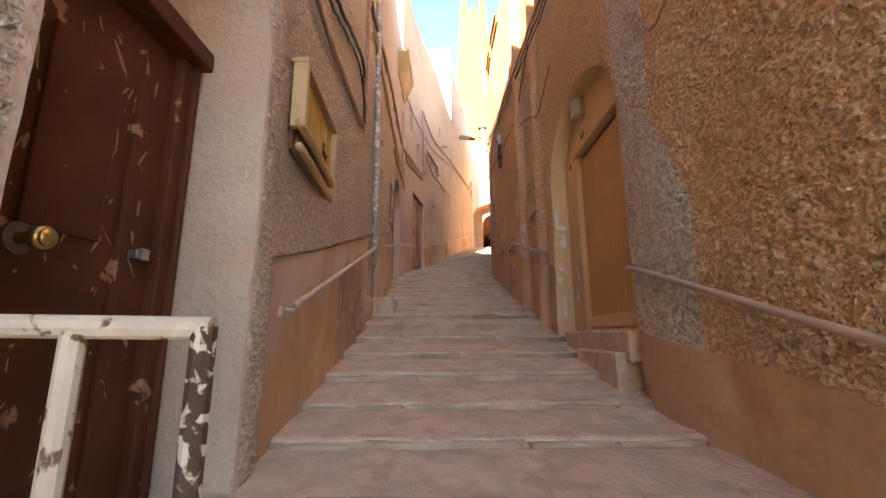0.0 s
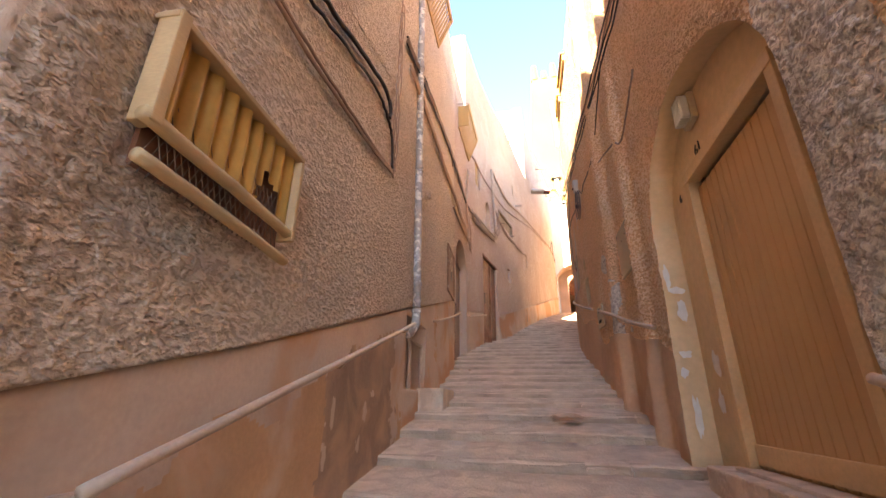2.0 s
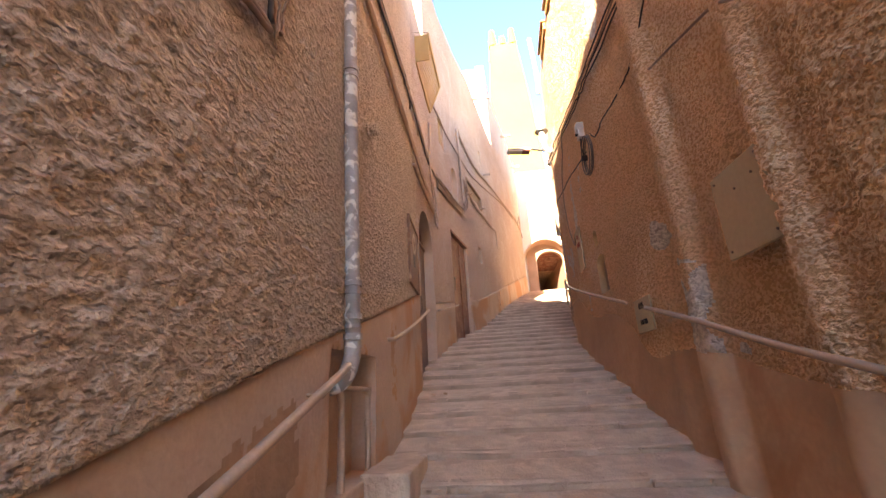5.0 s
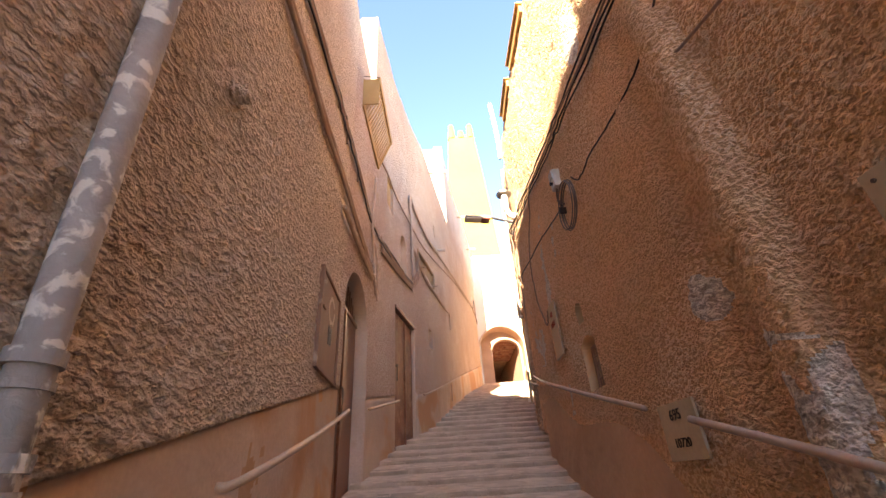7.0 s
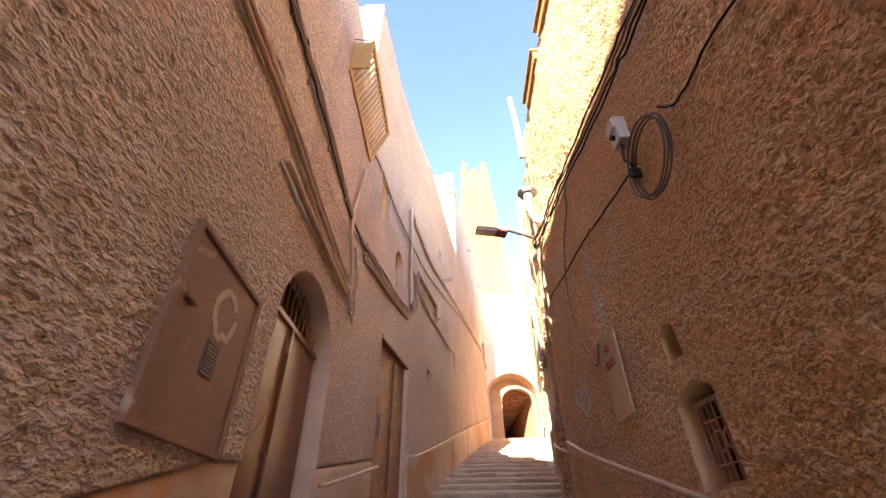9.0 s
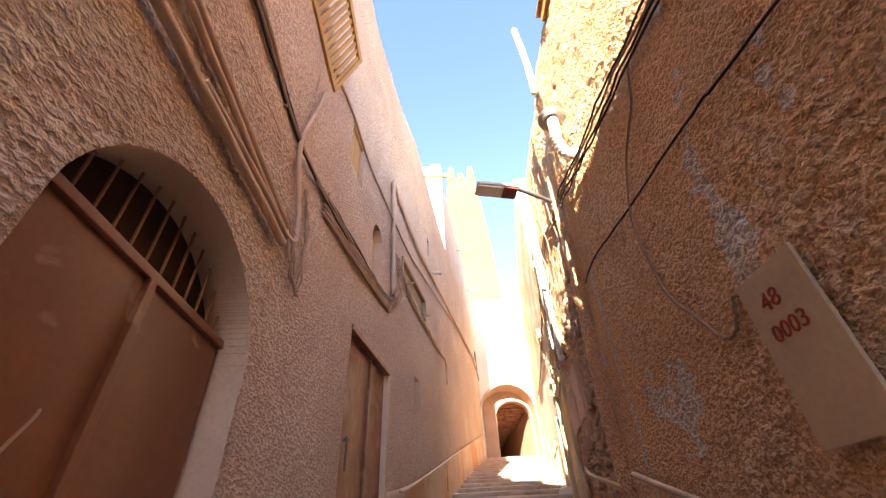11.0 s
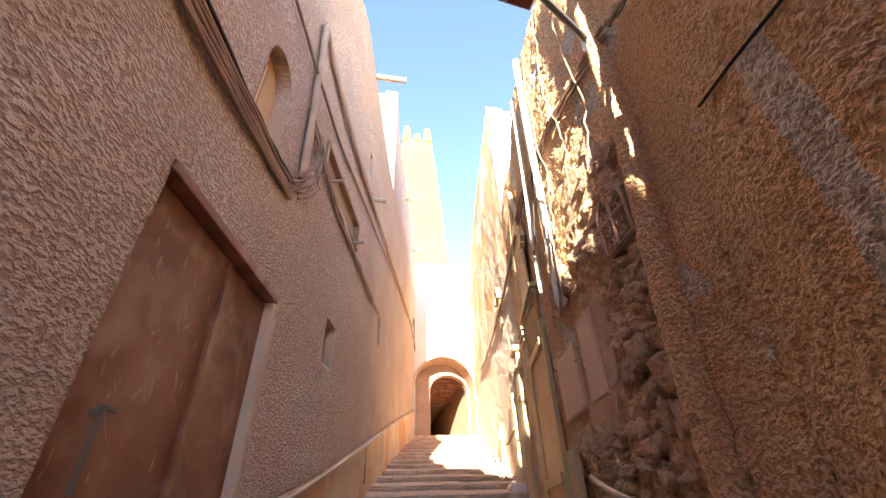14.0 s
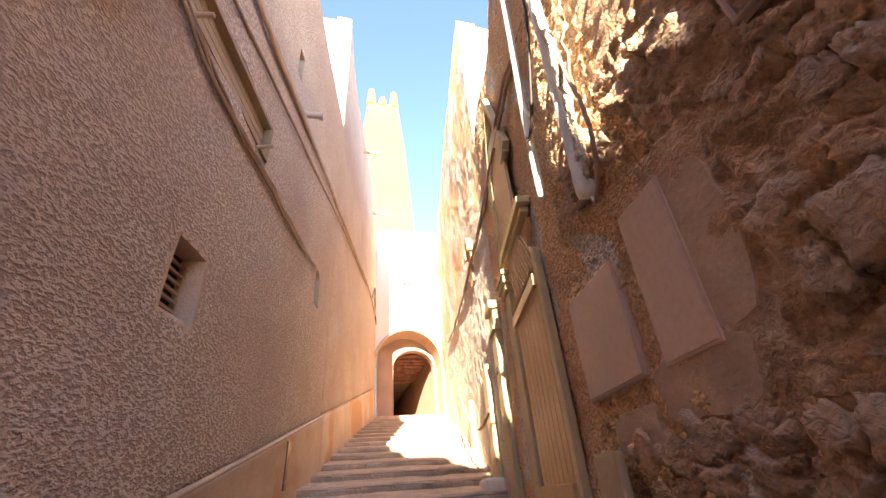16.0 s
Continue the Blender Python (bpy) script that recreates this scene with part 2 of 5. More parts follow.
    return tagged(ob, label, "wall", kind="structure")


# ---- structure: ground ----
NOSE = [-3.8, -3.07, -2.35, -1.6, -0.85, -0.1, 0.7, 1.5, 2.12, 2.77, 3.4, 4.06, 4.76, 5.5, 6.2]
y = 6.8
while y < 29.4:
    NOSE.append(y)
    y += 0.52 if y < 12.9 else 0.68


def rise_of(k):
    return ground_z(NOSE[k]) - ground_z(NOSE[k - 1]) if k else 0.15


def floor_mesh():
    bm = bmesh.new()
    n = 26
    rows = []
    for k, ys in enumerate(NOSE):
        nxt = NOSE[k + 1] if k + 1 < len(NOSE) else 29.8
        zs = ground_z(ys)
        up = ground_z(nxt) - zs
        for (dy, z, r) in ((0.012, None, 1), (0.0, zs - 0.02, 1), (0.015, zs - 0.004, 1), (0.06, zs, 0), (0.5 * (nxt - ys), zs + 0.25 * up, 0), (nxt - ys - 0.02, zs + 0.5 * up, 0)):
            rows.append((k, ys + dy + 0.02, (zs - 0.5 * rise_of(k)) if z is None else z))
    grid = []
    for k, yy, z in rows:
        line = []
        for i in range(n + 1):
            f = i / n
            xa, xb = left_x(yy) - 0.15, right_x(yy) + 0.35
            x = xa + (xb - xa) * f
            q = Vector((x * 1.3, k * 3.7, 0))
            line.append(bm.verts.new((x, yy + 0.05 * noise.noise(q) + 0.015 * noise.noise(q * 5), z + 0.014 * noise.noise(Vector((x * 1.7, yy * 1.7, 3))) + 0.006 * noise.noise(Vector((x * 9, yy * 9, 3))))))
        grid.append(line)
    for a, b in zip(range(len(grid)), range(1, len(grid))):
        for i in range(n):
            f = bm.faces.new((grid[a][i], grid[a][i + 1], grid[b][i + 1], grid[b][i]))
            kind = a % 6
            f.material_index = 1 if kind in (0, 5) else 0
            f.smooth = kind in (1, 2, 3, 4)
    return bm


tagged(link("stepped_lane_floor", floor_mesh(), [M_FLOOR, M_RISER]), "worn dusty pinkish sandstone steps climbing the lane", "steps", kind="structure")


def flat(name, x0, x1, y0, y1, z, mat, label, cat, thick=0.3):
    return tagged(link(name, box_bm(x1 - x0, y1 - y0, thick, ((x0 + x1) / 2, (y0 + y1) / 2, z - thick / 2)), mat), label, cat, kind="structure")


M_GROUND = material("desert_ground", (0.45, 0.34, 0.24), 0.95, 4, 0.05, 0.2, 0.3, 0.05, 1)
bm = bmesh.new()
bmesh.ops.create_grid(bm, x_segments=40, y_segments=40, size=1500)
bmesh.ops.translate(bm, vec=(0, 0, -2.2), verts=bm.verts)
tagged(link("ground", bm, M_GROUND), "pale sandy desert ground around the old town", "ground", kind="structure")

# ---- structure: walls on the left ----
DADO_L = [(-4, 0.4), (2.3, 1.42), (3.46, 1.7), (6.2, 2.47), (9.7, 3.4), (11.6, 3.6), (13.5, 3.95), (15.6, 4.33), (18.2, 5.02), (24.2, 6.66), (29.8, 8.2)]
ROOF_A1, ROOF_A2 = 9.5, 12.4


def dado_l(y):
    return lerp(DADO_L, y, 0, 1)


def left_bulge(y, z):
    if y < 2.45:
        return -0.10 * ((2.45 - y) / 0.35) ** 2 if y > 2.1 else -0.10
    return 0.0


def mass(name, xf, y0, y1, z0, z1, side, mat, label, far=6.0, gap=0.38):
    """The body of a house behind its lane wall, with a flat roof."""
    bm = bmesh.new()
    ys = [y0] + [y0 + (y1 - y0) * k / 12 for k in range(1, 12)] + [y1]
    z1f = z1 if callable(z1) else (lambda y: z1)
    line = [(xf(y) + side * gap, y) for y in ys]
    far_x = (max if side > 0 else min)(p[0] for p in line) + side * far
    ring = line + [(far_x, y1), (far_x, y0)]
    lo = [bm.verts.new((x, y, z0)) for x, y in ring]
    hi = [bm.verts.new((x, y, z1f(y))) for x, y in ring]
    n = len(ring)
    for k in range(n):
        bm.faces.new((lo[k], lo[(k + 1) % n], hi[(k + 1) % n], hi[k]))
    bm.faces.new(hi), bm.faces.new(lo[::-1])
    bmesh.ops.recalc_face_normals(bm, faces=bm.faces)
    return tagged(link(name, bm, mat), label, "building", kind="structure")


RED_DOOR = arch(1.22, 2.26, -1.5, 2.42, 0.6)
ARCH_DOOR = arch(10.03, 11.57, 2.0, 4.42, 0.63)
DOOR_2 = rect(13.52, 15.06, 2.6, 5.74)
BOX_WIN = rect(2.78, 3.4, 2.25, 2.62)
W1 = rect(12.75, 13.35, 7.75, 8.6)
NICHE = arch(13.95, 14.45, 6.75, 7.45, 0.3)
VENT = rect(15.45, 17.2, 7.62, 8.1)
HOLE_1 = rect(16.19, 16.55, 5.6, 6.1)
HOLE_2 = arch(19.85, 20.12, 7.25, 7.75, 0.12)
HOLE_3 = rect(17.6, 17.8, 9.75, 10.25)
PIPE_BOX = rect(6.3, 7.25, 1.62, 2.42)


def zone_left(y, z):
    return 1 if y > 9.9 + 0.3 * noise.noise(Vector((z, 0, 0))) else 0


def roof_a1(y):
    # unseen rise between 4.4 and 7.6 added to lift the shadow across the lane
    return lerp([(-20, 9.5), (3.2, 9.5), (4.4, 10.15), (7.6, 10.1), (8.8, 9.5), (20, 9.5)], y, 0, 1)


def roof_end(y):
    return lerp([(21, 16.9), (21.7, 16.0), (23, 15.6), (26, 16.0), (29.8, 16.0)], y, 0, 1)


def fine_top(y):
    return dado_l(y) + 2.6


M_RUSTY = material("orange_stained_render", (0.55, 0.31, 0.165), 0.85, 40, 1.4, 0.18, 0.5, 0.007, 16, second=(0.58, 0.39, 0.27), second_scale=2.2, second_at=0.5, edge=0.25, detail=9)
M_DAMP = material("damp_brown_render", (0.36, 0.225, 0.15), 0.75, 40, 2.0, 0.25, 0.8, 0.008, 18, second=(0.47, 0.28, 0.165), second_scale=2.6, second_at=0.48, edge=0.2, detail=9)


def dado_zone(y, z):
    w = noise.noise(Vector((y * 2.2, z * 2.2, 3))) + 0.5 * noise.noise(Vector((y * 6, z * 6, 5))) + 0.3 * noise.noise(Vector((y * 17, z * 17, 5)))
    rail = 1.24 + 0.303 * (y - 2.75)
    if 4.35 + 0.15 * w < y < 5.9 + 0.2 * w and z < rail - 0.02 + 0.15 * w:
        return 2
    if 2.85 + 0.3 * w < y < 4.4 and z < rail - 0.12 + 0.12 * w:
        return 1
    return 1 if y > 5.9 and w > 0.55 else 0


wall("wall_left_upper_near", left_x, 2.49, 11.6, dado_l, fine_top, [M_LEFT, M_LEFT_FINE, M_PINK], zone_left,
     (ARCH_DOOR, RED_DOOR, BOX_WIN), side=-1, cell=0.0142, rough=0.006, rs=(17, 34), reveal=2, bulge=left_bulge, label="tall pinkish-tan roughcast house wall")
wall("wall_left_top_near", left_x, 2.49, 11.6, fine_top, roof_a1, [M_LEFT, M_LEFT_FINE], zone_left, (), side=-1, cell=0.045, rough=0.005, rs=(9, 11), bulge=left_bulge,
     label="upper storeys of the pinkish-tan roughcast house")
wall("wall_left_entrance", left_x, 0.3, 2.505, lambda y: -0.4, lambda y: 3.6, [M_LEFT, M_LEFT, M_REVEAL], lambda y, z: 2 if RED_DOOR(y, z) < 0.03 + 0.02 * noise.noise(Vector((y * 6, z * 6, 0))) else 0, (RED_DOOR,), side=-1, cell=0.0142, rough=0.006, rs=(17, 34), reveal=2,
     bulge=left_bulge, label="pinkish-tan roughcast wall around the red door niche")
wall("wall_left_entrance_top", left_x, 0.3, 2.49, lambda y: 3.6, lambda y: ROOF_A1, [M_LEFT], None, (), side=-1, cell=0.1, bulge=left_bulge,
     label="upper roughcast wall above the red door")
# out of view; added so no direct sun reaches the lane's start
wall("wall_left_behind", left_x, -12, 0.3, lambda y: -2.4, lambda y: ROOF_A1, [M_LEFT], None, (), side=-1, cell=0.25, bulge=left_bulge, label="unseen roughcast house wall down the lane, added to block the sun")
wall("wall_left_dado_near", left_x, 2.49, 11.6, lambda y: ground_z(y) - 0.35, dado_l, [M_DADO, M_RUSTY, M_DAMP], dado_zone, (ARCH_DOOR, PIPE_BOX), side=-1, cell=0.026,
     lump=0.014, bulge=lambda y, z: left_bulge(y, z) - 0.018, label="smooth tan rendered lower wall, stained and patched")
wall("wall_left_upper_far", left_x, 11.6, 21.0, dado_l, lambda y: ROOF_A2, [M_LEFT_FINE, M_REVEAL], lambda y, z: 1 if HOLE_1(y, z) < 0.03 else 0, (HOLE_1, DOOR_2, W1, NICHE, VENT, HOLE_2, HOLE_3),
     side=-1, cell=0.03, rough=0.0035, rs=(12, 15), lump=0.01, reveal=1, label="pinkish-grey roughcast wall of the taller house")
wall("wall_left_dado_far", left_x, 11.6, 21.0, lambda y: ground_z(y) - 0.35, dado_l, [M_DADO], None, (DOOR_2,), side=-1, cell=0.08,
     bulge=lambda y, z: 0.03 if y > 15 else -0.012, label="smooth orange-tan lower wall band")
wall("wall_left_end_upper", left_x, 21.0, 29.8, dado_l, roof_end, [M_LEFT_FINE], None, (), side=-1, cell=0.12,
     label="pale pinkish rendered wall of the last house")
wall("wall_left_end_dado", left_x, 21.0, 29.8, lambda y: ground_z(y) - 0.35, dado_l, [M_DADO], None, (), side=-1, cell=0.12,
     bulge=lambda y, z: 0.03, label="smooth orange-tan lower wall band")
# below y 0 the body is unseen, added to keep the sun out
mass("house_body_left_near", left_x, -12, 11.58, -2.5, lambda y: roof_a1(y) - 0.05, -1, M_WHITE, "flat-roofed plastered house body behind the lane wall", gap=0.44)
mass("house_body_left_far", left_x, 11.62, 20.98, -2.5, ROOF_A2 - 0.05, -1, M_WHITE, "flat-roofed whitewashed house body", gap=0.36)
mass("house_body_left_end", left_x, 21.03, 29.78, -2.5, lambda y: roof_end(y) - 0.1, -1, M_WHITE, "tall whitewashed house body", gap=0.3)

# ---- structure: walls on the right ----
NICHE_61 = arch(3.54, 5.55, -1, 2.98, 0.78)
GRID_WIN = arch(9.58, 9.96, 3.24, 3.66, 0.1)
R_HOLE = arch(9.72, 9.9, 3.92, 4.06, 0.08)


def right_bulge(y, z):
    b = 0.0
    if 5.8 < y < 7.2:
        b -= 0.05 * min(1, (y - 5.8) / 0.1, (7.2 - y) / 0.1)
    if 7.12 <= y < 7.46:
        b += 0.085 * math.sin((y - 7.12) / 0.34 * math.pi) ** 0.7
    if 7.42 < y < 7.7:
        b -= 0.045 * math.sin((y - 7.42) / 0.28 * math.pi)
    if 7.66 < y < 8.0:
        b += 0.035 * math.sin((y - 7.66) / 0.34 * math.pi)
    if 6.05 < y < 6.35:
        b += 0.1 * math.sin((y - 6.05) / 0.3 * math.pi)
    if 2.6 < y < 3.5:
        b += 0.05 * math.sin((y - 2.6) / 0.9 * math.pi) * (1 if z < 2.2 else max(0, 1 - (z - 2.2)))
    return b


def zone_right(y, z):
    w = noise.noise(Vector((y * 0.9, z * 0.9, 4)))
    g = ground_z(y)
    if y < 3.6:
        edge = 2.74 + 0.3 * min(1, max(0, (z - 1.8) / 0.7)) + 0.1 * w
        if z < g + 0.46 + 0.05 * w:
            return 2
        return 1 if y > edge else 0
    if y > 5.5 and z < g + 0.75 + 0.35 * w:
        return 2
    if 7.14 < y < 7.42 and z < g + 1.75 + 0.4 * w and noise.noise(Vector((y * 5, z * 5, 1))) > -0.25:
        return 1
    v = w + 0.5 * noise.noise(Vector((y * 3.1, z * 3.1, 9))) + 0.45 * noise.noise(Vector((y * 11, z * 11, 9)))
    band = abs(y - 10.72 - 0.25 * w + 0.3 * max(0, z - 5.2)) / 0.2
    if band < 0.55 + 1.1 * v and 2.9 < z < 6.3:
        return 1
    if abs(y - 12.48) < 0.07 + 0.06 * v and z < 5.7:
        return 1
    if math.hypot((y - 11.75) / 0.5, (z - 4.15) / 0.42) < 0.5 + 1.0 * v or math.hypot((y - 7.72) / 0.13, (z - 3.33) / 0.16) < 0.9 + 0.7 * v:
        return 1
    if math.hypot((y - 8.25) / 0.16, (z - 6.45) / 0.4) < 0.9 + 0.7 * v:
        return 1
    if y > 10.0 and v > 0.72 and z < 7:
        return 1
    if 6.3 < y < 7.2 and v > 0.4 and z < g + 1.5:
        return 1
    return 0


ROOF_R1, ROOF_R2 = 8.75, 9.65


def roof_r3(y):
    return lerp([(18, 13.0), (20.2, 13.4), (22.5, 13.9), (30, 14.0)], y, 0, 1)


def fine_top_r(y):
    return ground_z(y) + 4.3


wall("wall_right_near", right_x, 1.2, 13.2, lambda y: ground_z(y) - 0.35, fine_top_r, [M_RIGHT, M_WHITISH, M_DADO_R, M_PLASTER], zone_right,
     (NICHE_61, GRID_WIN, R_HOLE), side=1, cell=0.0145, rough=0.0072, rs=(26, 32), reveal=3, bulge=right_bulge, lump=0.02, label="orange-brown roughcast house wall")
wall("wall_right_top_near", right_x, 1.2, 13.2, fine_top_r, lambda y: ROOF_R1, [M_RIGHT, M_WHITISH, M_DADO_R], zone_right, (), side=1, cell=0.035, rough=0.006, rs=(12, 13), bulge=right_bulge,
     lump=0.02, label="upper part of the orange-brown roughcast house")
wall("wall_right_behind", right_x, -1.2, 1.2, lambda y: -2.4, lambda y: ROOF_R1, [M_RIGHT], None, (), side=1, cell=0.25, label="orange-brown house wall down the lane")
def rubble_bulge(y, z):
    if y < 13.6 or y > 15.6 or z > 6.4:
        return 0.0
    c = noise.noise(Vector((y * 2.7, z * 2.7, 8)))
    calm = 0.2 if y > 14.45 and 4.65 < z < 5.75 else 1.0
    return calm * (0.04 * noise.noise(Vector((y * 5 + c, z * 6.5 + c, 2))) + 0.03 * noise.noise(Vector((y * 12 + c, z * 14, 5))) + 0.02 * noise.noise(Vector((y * 28, z * 30, 6))) + 0.012 * noise.noise(Vector((y * 55, z * 58, 1))))


wall("wall_right_mid", right_x, 13.2, 18.3, lambda y: ground_z(y) - 0.35, lambda y: ROOF_R2, [M_RIGHT, M_WHITISH, M_MORTAR],
     lambda y, z: 2 if 13.62 < y < 14.75 + 0.25 * noise.noise(Vector((y * 3, z * 3, 1))) and z < 6.9 + 0.5 * noise.noise(Vector((y * 2, z * 2, 3))) else 1 if noise.noise(Vector((y * 2, z * 2, 6))) > 0.3 else 0, (), side=1, cell=0.018, rough=0.008, rs=(18, 22), lump=0.025, bulge=rubble_bulge, label="patchy roughcast and rubble wall")
wall("wall_right_far", right_x, 18.3, 29.8, lambda y: ground_z(y) - 0.35, roof_r3, [M_WHITISH, M_RIGHT], lambda y, z: 1 if z > 8.5 and noise.noise(Vector((y, z, 2))) > 0.0 else 0, (), side=1, cell=0.05, rough=0.006, rs=(7, 8), lump=0.02, label="sunlit tan roughcast wall")
mass("house_body_right_near", right_x, -1.2, 13.18, -2.5, ROOF_R1 - 0.05, 1, M_CREAM, "flat-roofed plastered house body")
mass("house_body_right_mid", right_x, 13.22, 18.28, -2.5, ROOF_R2 - 0.05, 1, M_CREAM, "flat-roofed plastered house body")
mass("house_body_right_far", right_x, 18.33, 29.8, -2.5, lambda y: roof_r3(y) - 0.05, 1, M_WHITE, "whitewashed house body", gap=0.3)

# ---- structure: the covered passage ----
CX, END_Y = 3.14, 29.8
MOUTH = arch(-1.32, 1.32, 6.3, 9.1, 1.36)
M_ARCH = material("orange_pink_arch_plaster", (0.44, 0.29, 0.205), 0.85, 40, 1.4, 0.16, 0.4, 0.006, 20, detail=9)
end_wall = wall("wall_over_passage", lambda y: 0.0, -1.6, 1.6, lambda y: 6.6, lambda y: 15.35, [M_WHITE, M_ARCH], lambda y, z: 1 if MOUTH(y, z) < 0.05 else 0, (MOUTH,), side=1, cell=0.08,
                depth=1.0, lump=0.01, reveal=1, label="bright whitewashed wall above the covered passage")
end_wall.matrix_world = pose(CX, END_Y, 0, 0, 0, 90)
inner_wall = wall("wall_passage_inner_arch", lambda y: 0.0, -1.8, 1.5, lambda y: 6.6, lambda y: 10.8, [M_ARCH], None, (arch(-0.86, 0.84, 6.3, 9.25, 0.72),), side=1, cell=0.07,
                  depth=0.4, lump=0.006, label="pink plastered inner arch of the passage")
inner_wall.matrix_world = pose(CX + 0.36, END_Y + 1.02, 0, 0, 0, 90)
for sx, nm in ((-1, "left"), (1, "right")):
    flat(f"wall_passage_{nm}", 3.5 + sx * 1.1 - 0.15, 3.5 + sx * 1.1 + 0.15, END_Y + 1.42, 48, 10.8, M_ARCH, "dim plastered passage side wall", "wall", 4.2)
flat("passage_floor", 1.4, 5.2, END_Y - 0.02, 48, 7.2, M_FLOOR, "dusty passage floor", "floor")
flat("ceiling_passage", 2.2, 4.8, END_Y + 1.42, 48, 10.35, M_MORTAR, "dark earth ceiling of the covered passage", "ceiling")
flat("wall_passage_end", 2.2, 4.8, 48.0, 48.2, 10.8, M_MORTAR, "dark end wall of the passage", "wall", 4.2)
mass("house_body_over_passage", lambda y: 1.3, END_Y + 1.44, 36.3, 10.82, 15.25, 1, M_WHITE, "whitewashed house body over the passage", far=3.5, gap=0)

flat("house_body_behind_passage", -2.5, 8.5, 36.32, 49, 15.2, M_WHITE, "whitewashed house body beyond the passage", "building", 4.35)
# never in view; added to bounce sunlight into the lane's start
flat("lower_square", -16, 16, -30, -3.6, -0.78, M_FLOOR, "unseen dusty stone square below the lane, added to bounce sunlight", "floor")
# ---- minaret ----
def minaret():
    bm = bmesh.new()
    rings = [(2.62, 15.2), (2.2, 21.5), (1.75, 29), (1.3, 34.6)]
    prev = None
    for h, z in rings:
        r = [bm.verts.new((sx * h, sy * h, z)) for sx, sy in ((-1, -1), (1, -1), (1, 1), (-1, 1))]
        if prev:
            for k in range(4):
                bm.faces.new((prev[k], prev[(k + 1) % 4], r[(k + 1) % 4], r[k]))
        prev = r
    bm.faces.new(prev)
    return bm


M_MINARET = material("ochre_yellow_lime_plaster", (0.46, 0.31, 0.06), 0.9, 12, 0.3, 0.12, 0.4, 0.02, 5)
mn = empty("minaret", pose(2.95, 40, 0), "tall tapering pale yellow plastered minaret with finger merlons", "minaret")
part("tower", minaret(), M_MINARET, mn)
for k, (dx, dy) in enumerate(((-1, -1), (1, -1), (1, 1), (-1, 1), (0, -1), (0, 1))):
    b = bmesh.new()
    bmesh.ops.create_cone(b, cap_ends=True, segments=10, radius1=0.44, radius2=0.26, depth=2.0 if k < 4 else 1.1)
    bmesh.ops.translate(b, vec=(dx * 1.0, dy * 1.0, 34.5 + (1.0 if k < 4 else 0.55)), verts=b.verts)
    part("merlon", b, M_MINARET, mn)
# ---- materials of things ----
M_REDDOOR = material("dark_red_brown_paint", (0.105, 0.030, 0.013), 0.5, 60, 2.5, 0.35, 0.4, 0.003, 40, (1, 3, 0.7), second=(0.36, 0.20, 0.12), second_scale=8, second_at=0.64, edge=0.03)
M_BROWNDOOR = material("brown_painted_wood", (0.22, 0.085, 0.048), 0.5, 60, 2.0, 0.4, 0.6, 0.004, 14, (1, 9, 0.5), second=(0.34, 0.19, 0.125), second_scale=3.2, second_at=0.5, edge=0.25, detail=10)
M_BROWNMETAL = material("brown_painted_metal", (0.20, 0.08, 0.042), 0.34, 30, 1.2, 0.25, 0.2, 0.002, 8, second=(0.32, 0.19, 0.13), second_scale=3, second_at=0.66)
M_PANEL = material("faded_brown_metal", (0.27, 0.145, 0.095), 0.7, 40, 1.5, 0.2, 0.25, 0.003, 12, second=(0.42, 0.30, 0.23), second_scale=4, second_at=0.64)
M_OCHREDOOR = material("ochre_brown_paint", (0.55, 0.32, 0.14), 0.5, 60, 1.0, 0.15, 0.3, 0.002, 10, (1, 8, 0.5))
M_OCHREFRAME = material("light_ochre_paint", (0.66, 0.43, 0.22), 0.55, 40, 2.0, 0.12, 0.25, 0.002, 20)
M_RAIL = material("sand_painted_pipe", (0.50, 0.35, 0.25), 0.5, 60, 5.0, 0.15, 0.3, 0.002, 30)
M_FLAKED = material("flaking_white_paint", (0.62, 0.50, 0.37), 0.6, 60, 6.0, 0.25, 0.6, 0.005, 40, second=(0.16, 0.085, 0.05), second_scale=22, second_at=0.56, edge=0.05)
M_FLAKEDARK = material("flaked_dark_iron", (0.09, 0.05, 0.032), 0.6, 60, 6.0, 0.25, 0.6, 0.005, 40, second=(0.58, 0.48, 0.36), second_scale=34, second_at=0.54, edge=0.05)
M_DRAIN = material("grey_drain_pipe", (0.36, 0.31, 0.285), 0.65, 40, 3.0, 0.3, 0.9, 0.006, 30, second=(0.66, 0.59, 0.52), second_scale=13, second_at=0.53)
M_WHITEPIPE = material("white_plastic_pipe", (0.78, 0.74, 0.68), 0.4, 30, 3.0, 0.1, 0.1, 0.001, 20)
M_CABLE = material("black_cable", (0.035, 0.022, 0.018), 0.5, 60, 4.0, 0.3, 0.2, 0.001, 40)
M_BROWNCABLE = material("painted_over_cable", (0.36, 0.23, 0.165), 0.7, 60, 4.0, 0.25, 0.2, 0.001, 40)
M_CONDUIT = material("painted_conduit", (0.52, 0.36, 0.27), 0.75, 60, 4.0, 0.2, 0.3, 0.002, 30)
M_WOOD = material("bare_light_wood", (0.50, 0.33, 0.17), 0.7, 40, 3.0, 0.2, 0.35, 0.003, 14, (1, 0.4, 5))
M_YELLOW = material("yellowed_fibreglass", (0.46, 0.25, 0.07), 0.4, 30, 3.0, 0.25, 0.2, 0.002, 20)
M_WIRE = material("rusty_wire", (0.16, 0.10, 0.07), 0.6, 60, 4.0, 0.3, 0.0)
